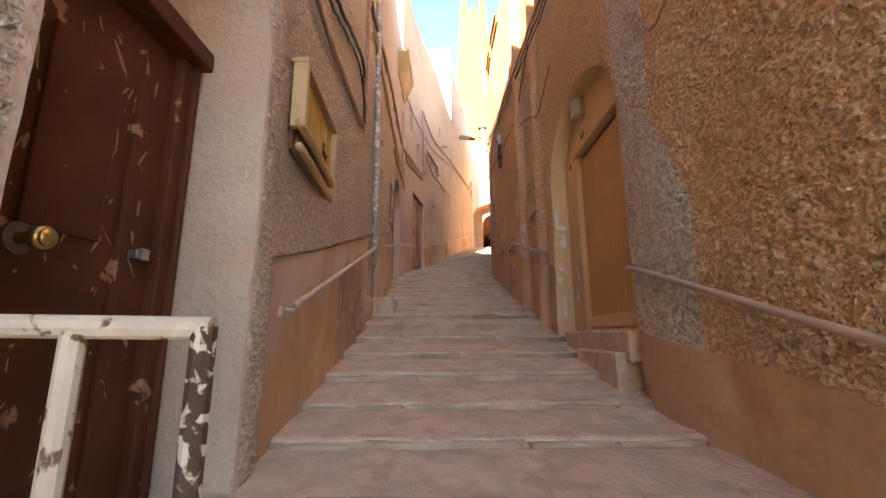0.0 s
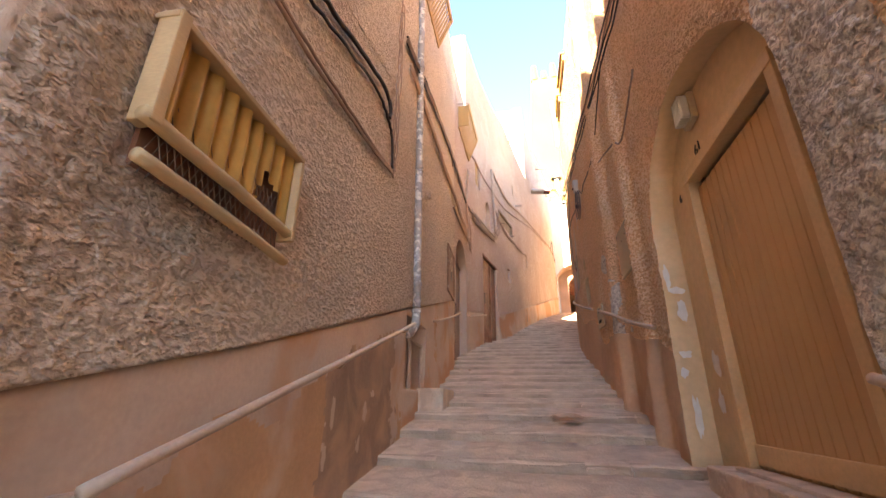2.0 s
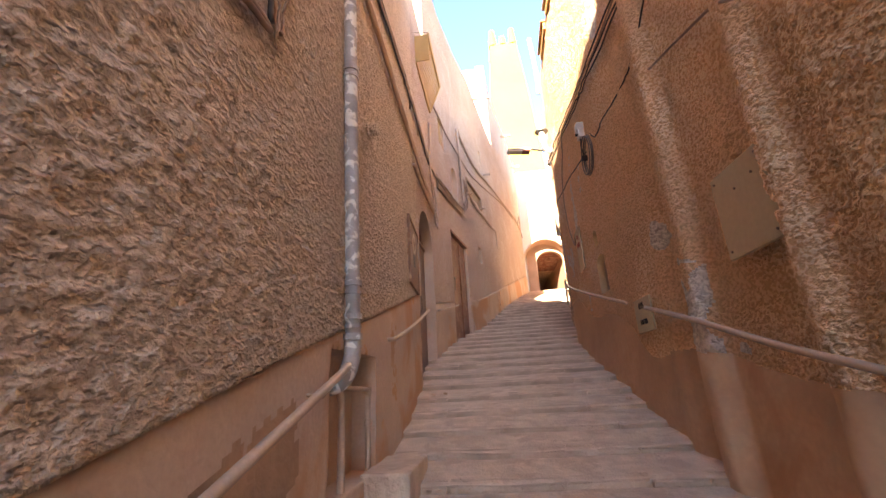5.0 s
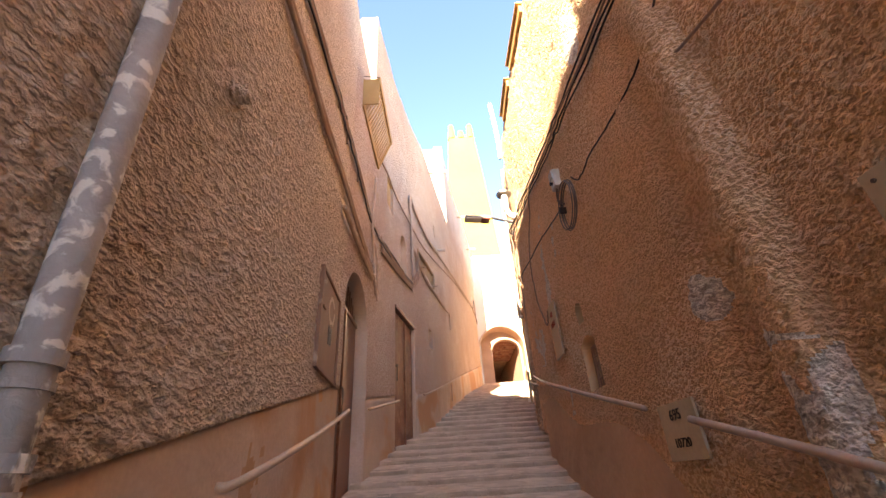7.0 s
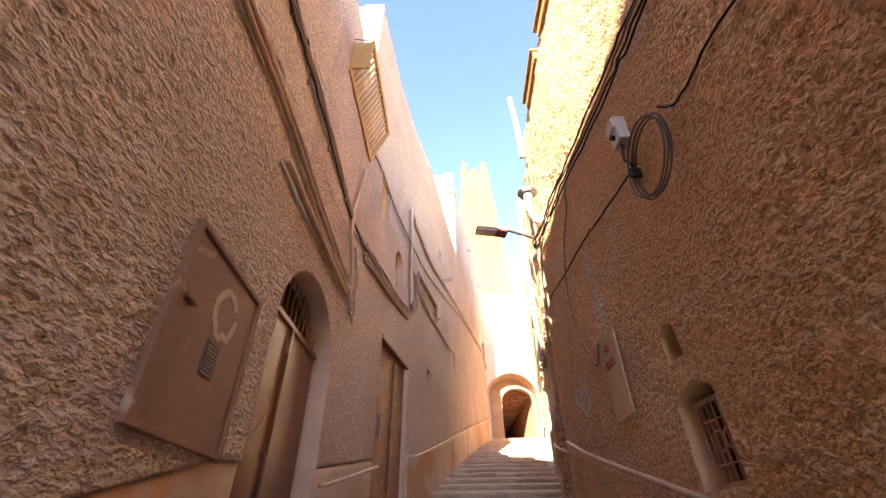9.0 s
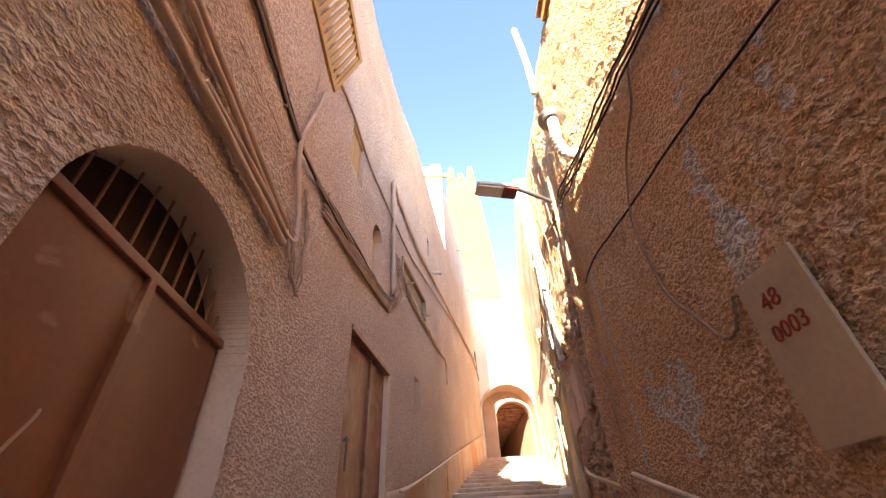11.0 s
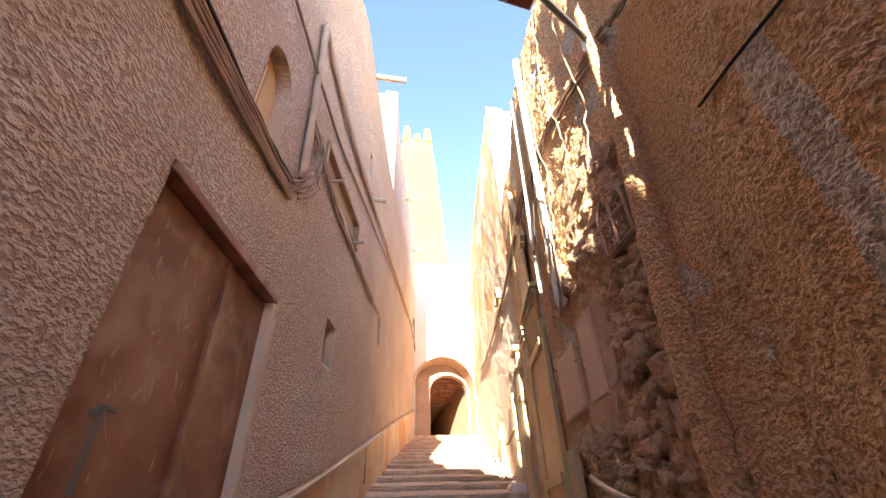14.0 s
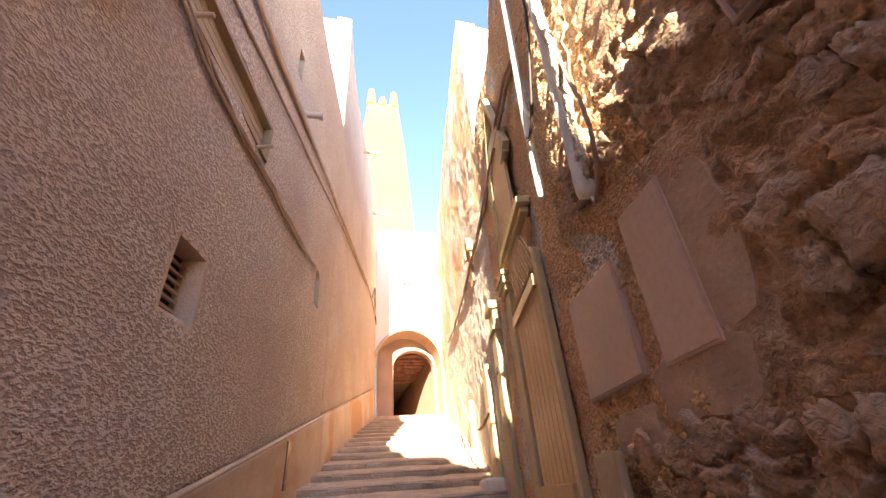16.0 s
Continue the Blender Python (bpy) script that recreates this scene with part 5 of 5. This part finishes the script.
hd = Matrix.Translation((0.47, 13.12, 7.43)) @ Matrix.Rotation(radians(6), 4, "Z") @ Matrix.Rotation(radians(3), 4, "Y")
part("head", moved(box_bm(0.56, 0.24, 0.05, (0, 0, 0.02), 0.015), hd), M_GREYBOX, sl, "pale grey lamp head")
part("lens", moved(box_bm(0.32, 0.19, 0.02, (-0.1, 0, -0.02), 0.004), hd), M_LAMPLENS, sl, "grey lamp lens")
part("driver_box", moved(box_bm(0.18, 0.2, 0.02, (0.17, 0, -0.02), 0.004), hd), M_LAMPBODY, sl, "dark red driver cover")
part("bracket", box_bm(0.1, 0.08, 0.2, (1.36, 13.48, 7.5), 0.01), M_STEEL, sl)
for pts, r in (([(15.07, 5.9, 0.06), (15.08, 5.86, 0.1), (15.06, 6.2, 0.1), (15.0, 7.4, 0.1), (14.95, 8.7, 0.1), (14.9, 9.5, 0.1)], 0.045),
               ([(15.63, 6.25, 0.08), (15.6, 7.0, 0.08), (15.5, 8.0, 0.08), (15.4, 9.3, 0.08)], 0.03)):
    run("white_downpipe", 1, pts, r, M_WHITEPIPE, "white plastic downpipe on the rough wall", "drain pipe", "white downpipes", jitter=0.0)
run("white_downpipe", 1, [(12.3, 8.4, 0.05), (12.25, 9.0, 0.06), (12.2, 9.9, 0.12)], 0.045, M_WHITEPIPE, "white plastic pipe rising above the roof edge", "drain pipe", "white downpipes", jitter=0)
tagged(link("corner_strip", tube_bm(soft([on_right(13.74, 3.2, 0.02), on_right(13.73, 4.3, 0.02), on_right(13.68, 5.2, 0.02), on_right(13.5, 6.5, 0.02), on_right(13.45, 8.4, 0.0)], 22, 0.008), 0.1, 20, 0.05), M_RIGHT, smooth=True),
       "rounded roughcast corner strip with worn edges", "trim", kind="structure")

for y0, y1 in ((9.3, 10.35), (10.65, 11.5)):
    eb = empty("roof_edge_frame", wall_pose(1, y0, y1, 8.62), "ochre timber edge frame along the roof parapet", "roof edge", "roof edge frames")
    part("board", box_bm(y1 - y0, 0.05, 0.16, ((y1 - y0) / 2, 0.02, 0.1), 0.006), M_YELLOWWOOD, eb)
    part("cap", box_bm(y1 - y0 + 0.06, 0.12, 0.03, ((y1 - y0) / 2, 0.03, 0.195), 0.006), M_YELLOWWOOD, eb)

# ---- right: rubble wall stones, grille, meter boxes ----
rub = bpy.data.objects["wall_right_mid"]


def stone_mesh(k):
    bm = bmesh.new()
    bmesh.ops.create_icosphere(bm, subdivisions=4, radius=0.5)
    for v in bm.verts:
        q = v.co.normalized()
        s = 1 + 0.45 * noise.noise(q * 1.5 + Vector((k * 9.1, 0, 0))) + 0.2 * noise.noise(q * 3.4 + Vector((0, k * 5, 0))) + 0.13 * noise.noise(q * 8 + Vector((0, k * 5, 0))) + 0.09 * noise.noise(q * 17 + Vector((k * 3, 0, 0))) + 0.05 * noise.noise(q * 36)
        v.co = Vector((max(-0.42, min(0.42, q.x * 0.5 * s)), max(-0.4, min(0.4, q.y * 0.5 * s)), max(-0.42, min(0.42, q.z * 0.5 * s))))
    me = bpy.data.meshes.new("stone")
    bm.to_mesh(me)
    bm.free()
    me.materials.append(M_STONE)
    me.polygons.foreach_set("use_smooth", [True] * len(me.polygons))
    return me


stones = [stone_mesh(k) for k in range(9)]
zz = 3.3
while zz < 6.6:
    h = random.uniform(0.1, 0.2)
    yy = 13.62 + random.uniform(0, 0.2)
    while yy < 15.3:
        w = random.uniform(0.1, 0.32)
        if random.random() < 0.8 and not (yy > 14.2 and zz > 6.2) and not (yy + w > 14.45 and 4.7 < zz < 5.75):
            ob = bpy.data.objects.new("stone", random.choice(stones))
            scene.collection.objects.link(ob)
            ob.parent = rub
            hh = h * random.uniform(0.8, 1.35)
            ob.matrix_world = Matrix.LocRotScale(on_right(yy + w / 2, zz + h / 2 + random.uniform(-0.05, 0.05), random.uniform(-0.095, -0.045)), Euler((random.uniform(-0.6, 0.6), random.uniform(-0.25, 0.25), random.uniform(-0.25, 0.25))), Vector((random.uniform(0.22, 0.3), w * 1.15, hh * 1.15)))
        yy += w
    zz += h * 0.95


def scroll_grille(y0, y1, z0, h):
    """A wrought iron window grille with a round head, a centre bar, a cross bar and paired C-scrolls."""
    gr = empty("arched_grille", wall_pose(1, y0, y1, z0), "tan painted wrought iron window grille with scrolls", "window grille", "arched grilles")
    w = y1 - y0
    c, sp = w / 2, h - w * 0.5
    part("backing", box_bm(w, 0.02, h * 0.9, (c, 0.012, h * 0.45)), M_GRILLEBACK, gr)
    outline = [(0, 0.055, 0), (0, 0.055, sp)] + [(c - c * math.cos(math.pi * k / 12), 0.055, sp + w * 0.5 * math.sin(math.pi * k / 12)) for k in range(1, 12)] + [(w, 0.055, sp), (w, 0.055, 0)]
    part("frame", tube_bm(outline, 0.014, 8, closed=True), M_GRILLE, gr)
    part("centre_bar", tube_bm([(c, 0.06, 0), (c, 0.06, h)], 0.012, 6), M_GRILLE, gr)
    part("cross_bar", tube_bm([(0, 0.06, h * 0.52), (w, 0.06, h * 0.52)], 0.01, 6), M_GRILLE, gr)
    for side in (-1, 1):
        for k in range(4):
            cz, rr = h * (0.13 + 0.22 * k), h * 0.095
            q = c + side * w * 0.24
            if k == 3:
                q = c + side * w * 0.17
            spiral = [(q + side * rr * (1 - 0.045 * i) * math.cos(0.45 * i + 2.4), 0.06, cz + rr * (1 - 0.045 * i) * math.sin(0.45 * i + 2.4) * (1 if k % 2 else -1)) for i in range(16)]
            part("scroll", tube_bm(spiral, 0.007, 6), M_GRILLE, gr)


M_GRILLEBACK = material("dusty_brown_board", (0.32, 0.20, 0.135), 0.85, 40, 3, 0.3, 0.4, 0.004, 30)
scroll_grille(13.74, 14.1, 5.74, 0.46)
scroll_grille(15.06, 15.32, 5.9, 0.44)
for y0, y1, z0, z1, lab in ((15.15, 15.76, 4.92, 5.5, "beige painted sheet-metal meter box on the rubble wall"), (14.67, 15.0, 4.91, 5.62, "tall beige sheet-metal meter box cover on the rubble wall")):
    mb = empty("meter_box", wall_pose(1, y0, y1, z0), lab, "meter box", "meter boxes")
    w, h = y1 - y0, z1 - z0
    part("body", box_bm(w, 0.06, h, (w / 2, -0.008, h / 2), 0.005), M_METER, mb)
    part("cover", box_bm(w - 0.024, 0.008, h - 0.024, (w / 2, 0.026, h / 2), 0.003), M_METER, mb)
    part("latch", tube_bm([(w - 0.02, 0.055, h * 0.52), (w - 0.02, 0.085, h * 0.52), (w + 0.05, 0.085, h * 0.52)], 0.006, 6), M_CONDUIT, mb)
tagged(link("cement_plate", moved(box_bm(0.24, 0.05, 0.66, (0.12, 0.08, 0.33), 0.015), wall_pose(1, 15.45, 15.7, 4.0)), M_PLATE), "pale cement slab set in the rubble wall", "slab")


def cement_patch(cy, cz, ry, rz, seed):
    """A trowelled lump of cement with a ragged outline, proud of the wall."""
    bm = bmesh.new()
    n = 34
    rim, top = [], []
    for k in range(n):
        a = 2 * math.pi * k / n
        q = (abs(math.cos(a)) ** 4 + abs(math.sin(a)) ** 4) ** -0.25 * (1 + 0.16 * noise.noise(Vector((math.cos(a) * 3, math.sin(a) * 3, seed))))
        yk, zk = cy + ry * q * math.cos(a), cz + rz * q * math.sin(a)
        rim.append(bm.verts.new(on_right(yk, zk, -0.02)))
        top.append(bm.verts.new(on_right(cy + (yk - cy) * 0.95, cz + (zk - cz) * 0.95, 0.014)))
    for k in range(n):
        bm.faces.new((rim[k], rim[(k + 1) % n], top[(k + 1) % n], top[k]))
    bm.faces.new(top)
    bmesh.ops.recalc_face_normals(bm, faces=bm.faces)
    tagged(link("cement_patch", bm, M_CEMENT), "grey-brown trowelled cement patch on the rubble wall", "patch", kind="structure")


M_CEMENT = material("trowelled_brown_cement", (0.56, 0.39, 0.275), 0.9, 50, 3, 0.25, 0.9, 0.012, 24, detail=10)
cement_patch(14.68, 5.28, 0.24, 0.34, 3.1)
cement_patch(14.85, 4.83, 0.27, 0.13, 7.7)
cement_patch(15.36, 4.72, 0.2, 0.1, 1.7)
for k in range(5):
    run("frayed_rope", 1, [(15.1 - 0.02 * k, 5.9, 0.1), (14.95, 6.3 + 0.05 * k, 0.12), (14.9, 6.9, 0.12 + 0.01 * k), (15.0, 7.8, 0.1), (14.9 + 0.03 * k, 8.8, 0.08)], 0.012, M_WHITISH, "frayed pale rope and torn plaster strip", "rope", "frayed ropes", jitter=0.02)
run("wall_cable", 1, [(15.0, 5.75, 0.12), (14.85, 5.62, 0.2), (14.72, 5.85, 0.22), (14.75, 6.15, 0.2), (14.85, 6.5, 0.15), (14.95, 7.2, 0.1)], 0.011, M_BROWNCABLE, "pale cable looping above the meter boxes", "cable", "cables on the right wall", jitter=0.004)
run("wall_cable", 1, [(15.7, 7.0, 0.05), (15.55, 6.7, 0.12), (15.35, 6.75, 0.15), (15.15, 7.4, 0.12), (15.0, 8.4, 0.08)], 0.012, M_CABLE, "dark cable drooping between the pipes", "cable", "cables on the right wall")
for k in range(3):
    run("wall_cable", 1, [(13.3, 7.3 + 0.05 * k), (14.5, 7.6 + 0.06 * k), (16, 7.9 + 0.06 * k), (18, 8.0 + 0.05 * k), (20.5, 8.1), (23.5, 8.3), (26, 8.7)], 0.018, M_BROWNCABLE, "brown cable sagging along the sunlit wall", "cable", "cables on the right wall", jitter=0.02)
for k in range(3):
    yk = 13.75 + 0.5 * k
    run("hanging_wire", 1, [(yk, 9.4, 0.05), (yk + 0.1, 8.2, 0.08), (yk + 0.05, 7.2, 0.06), (yk + 0.2, 6.6, 0.05)], 0.008, M_BROWNCABLE, "thin brown wire hanging down the wall", "cable", "hanging wires", jitter=0.025)

# ---- right: decorated doorway ----
dw = empty("decorated_doorway", wall_pose(1, 15.85, 17.7, 3.75), "cream plaster doorway with a gabled arched niche and pilasters", "doorway")
part("pilaster", box_bm(0.28, 0.07, 2.75, (1.62, 0.02, 1.3), 0.02), M_CREAM, dw)
part("capital", join(box_bm(0.4, 0.13, 0.08, (1.62, 0.04, 2.72), 0.015), box_bm(0.34, 0.1, 0.08, (1.62, 0.035, 2.64), 0.015), box_bm(0.46, 0.15, 0.05, (1.62, 0.045, 2.79), 0.01)), M_CREAM, dw)
for k in range(12):
    part("quoin", box_bm(0.2, 0.06, 0.075, (1.58 + 0.02 * (k % 2), 0.02, 2.87 + 0.085 * k), 0.008), M_CREAM, dw)
bm = bmesh.new()
for k in range(15):
    a = math.pi * k / 14
    bm = join(bm, moved(box_bm(0.1, 0.07, 0.2, (0, 0.025, 0)), Matrix.Translation((1.17 + 0.42 * math.cos(a), 0, 3.85 + 0.5 * math.sin(a))) @ Matrix.Rotation(-(a - math.pi / 2), 4, "Y")))
part("arch_ring", bm, M_CREAM, dw)
part("niche_back", box_bm(0.78, 0.03, 1.6, (1.17, 0.02, 3.5)), M_PLASTER, dw)
part("gable", join(moved(box_bm(0.07, 0.07, 1.5, (0, 0.02, 0)), Matrix.Translation((0.92, 0, 4.55)) @ Matrix.Rotation(radians(24), 4, "Y")), moved(box_bm(0.07, 0.07, 1.5, (0, 0.02, 0)), Matrix.Translation((1.5, 0, 4.55)) @ Matrix.Rotation(radians(-24), 4, "Y"))), M_CREAM, dw)
part("lattice", join(*[moved(box_bm(0.015, 0.03, 0.5, (0, 0.03, 0)), Matrix.Translation((0.5 + 0.07 * k, 0, 2.55)) @ Matrix.Rotation(radians(s * 35), 4, "Y")) for k in range(12) for s in (1, -1)]), M_OCHREFRAME, dw)
part("cornice", join(box_bm(1.2, 0.12, 0.07, (0.95, 0.04, 2.95), 0.01), box_bm(1.1, 0.08, 0.06, (0.95, 0.03, 2.88), 0.01)), M_CREAM, dw)
for k in range(7):
    part("door_plank", box_bm(0.12, 0.04, 2.25, (0.5 + 0.13 * k, 0.03, 1.1), 0.006), M_OCHREFRAME, dw)
for z in (0.75, 2.2):
    part("door_rail", box_bm(0.95, 0.06, 0.1, (0.88, 0.05, z), 0.006), M_OCHREFRAME, dw)
part("jamb", box_bm(0.1, 0.06, 2.5, (0.38, 0.02, 1.2), 0.01), M_CREAM, dw)
pil2 = empty("plaster_pilaster", wall_pose(1, 18.2, 18.6, 4.0), "cream plaster pilaster with a small arch and painted number", "pilaster")
part("shaft", box_bm(0.34, 0.1, 2.6, (0.2, 0.03, 1.25), 0.03), M_CREAM, pil2)
part("cap", join(box_bm(0.44, 0.16, 0.1, (0.2, 0.05, 2.6), 0.02), box_bm(0.4, 0.13, 0.06, (0.2, 0.04, 2.3), 0.015)), M_CREAM, pil2)
part("number", moved(text_bm("67", 0.14), Matrix.Translation((0.2, 0.083, 1.8)) @ Matrix.Rotation(radians(180), 4, "Z") @ Matrix.Rotation(radians(90), 4, "X")), M_BLACK, pil2)
for y0, zb, h in ((19.3, 4.55, 1.9), (21.6, 5.1, 1.3)):
    bt = empty("plaster_buttress", wall_pose(1, y0, y0 + 0.5, zb - 0.3), "pale lime-plastered buttress at the foot of the wall", "buttress", "plaster buttresses")
    part("shaft", box_bm(0.4, 0.1, h, (0.2, 0.03, h / 2), 0.04), M_CREAM, bt)
    part("foot", box_bm(0.6, 0.34, 0.4, (0.25, 0.1, 0.25), 0.08, 3), M_WHITE, bt)
for y0, z0, lab in ((19.7, 7.75, "ochre arched opening in the sunlit wall"),):
    ao = empty("arched_opening", wall_pose(1, y0, y0 + 0.4, z0), lab, "window", "arched openings")
    for k in range(11):
        a = math.pi * k / 10
        part("voussoir", moved(box_bm(0.08, 0.1, 0.1, (0, 0.04, 0)), Matrix.Translation((0.2 + 0.2 * math.cos(a), 0, 0.6 + 0.25 * math.sin(a))) @ Matrix.Rotation(-(a - math.pi / 2), 4, "Y")), M_CREAM, ao)
    part("backing", box_bm(0.36, 0.02, 0.85, (0.2, 0.02, 0.4)), M_OCHREDOOR, ao)
run("wall_cable", 1, [(18.6, 5.4, 0.2), (19.5, 5.3, 0.25), (21, 5.8, 0.25), (22.5, 6.4, 0.15)], 0.02, M_CREAM, "plastered-over cable along the sunlit wall foot", "cable", "cables on the right wall")

# ---- the passage: beams, cables, holes ----
for k in range(9):
    bmn = tagged(link("ceiling_beam", tube_bm(soft([(2.5, 31.5 + 0.5 * k, 9.93 - 0.01 * k), (3.5, 31.51 + 0.5 * k, 9.95 - 0.01 * k), (4.5, 31.5 + 0.5 * k, 9.92 - 0.01 * k)], 5, 0.01), 0.1, 10, 0.1), M_BROWNDOOR, smooth=True),
                 "round palm-trunk ceiling beam in the passage", "beam", "palm beams")
rg = empty("arch_band", pose(CX, END_Y - 0.02, 0), "thin plaster arch band around the passage mouth", "arch band")
bm = tube_bm([(1.38 * math.cos(math.pi * k / 24), 0, 9.1 + 1.42 * math.sin(math.pi * k / 24)) for k in range(25)], 0.045, 8)
part("band", bm, M_PINK, rg, smooth=True)
for dx in (-0.09, 0.07):
    # no real holes: dark discs painted as their inner shade
    tagged(link("wall_vent_hole", moved(cyl_bm(0.055, 0.06, (0, 0, 0), "Y", 12), pose(3.15 + dx * 1.3, END_Y - 0.01, 12.6)), M_HOLE_SHADE), "small round near-black disc painted as a shaded vent hole in the whitewashed wall", "vent hole", "vent holes")
run("wall_cable", -1, [(27.9, 10.9, 0.03), (28.3, 11.5, 0.06), (28.6, 11.7, 0.07), (28.9, 10.9, 0.06), (29.5, 10.6, 0.05)], 0.02, M_CABLE, "dark cable bent at the end of the wall", "cable", "cables on the left wall")

# ---- small things on the steps ----
mh = empty("manhole_cover", pose(0.48, 4.62, ground_z(4.05) + 0.022), "round worn cast-iron drain cover set in the step", "manhole cover")
part("disc", cyl_bm(0.22, 0.02, (0, 0, -0.006), "Z", 32), M_STONE, mh)
part("ring", tube_bm([(0.215 * math.cos(a / 32 * 6.283), 0.215 * math.sin(a / 32 * 6.283), 0.0) for a in range(32)], 0.01, 6, closed=True), M_STONE, mh)
for k in range(7):
    ln = math.sqrt(max(0.01, 0.19 ** 2 - (0.05 * (k - 3)) ** 2)) * 2
    part("rib", box_bm(ln, 0.018, 0.008, (0, 0.05 * (k - 3), 0.004)), M_STONE, mh)
ls = bmesh.new()
bmesh.ops.create_icosphere(ls, subdivisions=2, radius=0.5)
for v in ls.verts:
    v.co *= 1 + 0.35 * noise.noise(v.co * 2.2)
    v.co = Vector((v.co.x * 0.34, v.co.y * 0.2, v.co.z * 0.07))
bmesh.ops.translate(ls, vec=(0.26, 6.62, 1.36), verts=ls.verts)
tagged(link("loose_slab", ls, M_STONE), "loose broken flat stone lying on a step", "stone")
for x, yy in ((-1.25, 6.05), (-1.18, 6.12), (-1.33, 9.4), (-1.2, 9.55), (-1.1, 9.35), (-0.4, 4.5), (0.9, 9.1)):
    b = bmesh.new()
    bmesh.ops.create_icosphere(b, subdivisions=1, radius=random.uniform(0.02, 0.045))
    for v in b.verts:
        v.co *= 1 + 0.4 * noise.noise(v.co * 40)
        v.co.z *= 0.5
    zz = max(ground_z(n) + 0.03 for n in NOSE if n <= yy)
    bmesh.ops.translate(b, vec=(x, yy, zz), verts=b.verts)
    tagged(link("rubble_piece", b, M_STONE), "small broken stone lying on the steps", "stone", "loose stones")

# ---- stones along the step edges ----
floor_ob = bpy.data.objects["stepped_lane_floor"]


def edge_stone(k):
    bm = box_bm(1, 1, 1, (0, 0, 0), 0.0)
    bmesh.ops.subdivide_edges(bm, edges=bm.edges[:], cuts=2, use_grid_fill=True)
    for v in bm.verts:
        q = v.co.copy()
        v.co = Vector((q.x * (1 - 0.06 * abs(q.z)), q.y, q.z)) + 0.05 * Vector((noise.noise(q * 3 + Vector((k, 0, 0))), noise.noise(q * 3 + Vector((0, k, 5))), 0.6 * noise.noise(q * 3 + Vector((3, k, 0)))))
        if abs(q.y) > 0.49 and q.z > 0.49:
            v.co.z -= 0.2
            v.co.y *= 0.94
    me = bpy.data.meshes.new("edge_stone")
    bm.to_mesh(me)
    bm.free()
    me.materials.append(M_FLOOR)
    me.materials.append(M_RISER)
    # front faces get the darker riser colour
    for p in me.polygons:
        p.material_index = 1 if p.normal.y < -0.5 else 0
    return me


edge_kinds = [edge_stone(k * 3.3) for k in range(6)]
count = 0
for n, ys in enumerate(NOSE):
    if ys < 0.5 or ys > 24:
        continue
    x, x1 = left_x(ys) - 0.02, right_x(ys) + (0.05 if not 3.5 < ys < 5.4 else -0.1)
    while x < x1 - 0.1 and count < 298:
        w = min(random.uniform(0.3, 0.62), x1 - x)
        q = Vector(((x + w / 2) * 1.3, n * 3.7, 0))
        ob = bpy.data.objects.new("edge_stone", random.choice(edge_kinds))
        scene.collection.objects.link(ob)
        ob.parent = floor_ob
        d = random.uniform(0.2, 0.3)
        hgt = rise_of(n) + 0.03
        ob.matrix_world = Matrix.LocRotScale((x + w / 2, ys + d / 2 - 0.0 + 0.05 * noise.noise(q), ground_z(ys) + 0.008 - hgt / 2 + random.uniform(-0.006, 0.004)),
                                             Euler((0.07 + random.uniform(-0.02, 0.02), random.uniform(-0.02, 0.02), random.uniform(-0.05, 0.05))), Vector((w * 0.985, d, hgt)))
        count += 1
        x += w
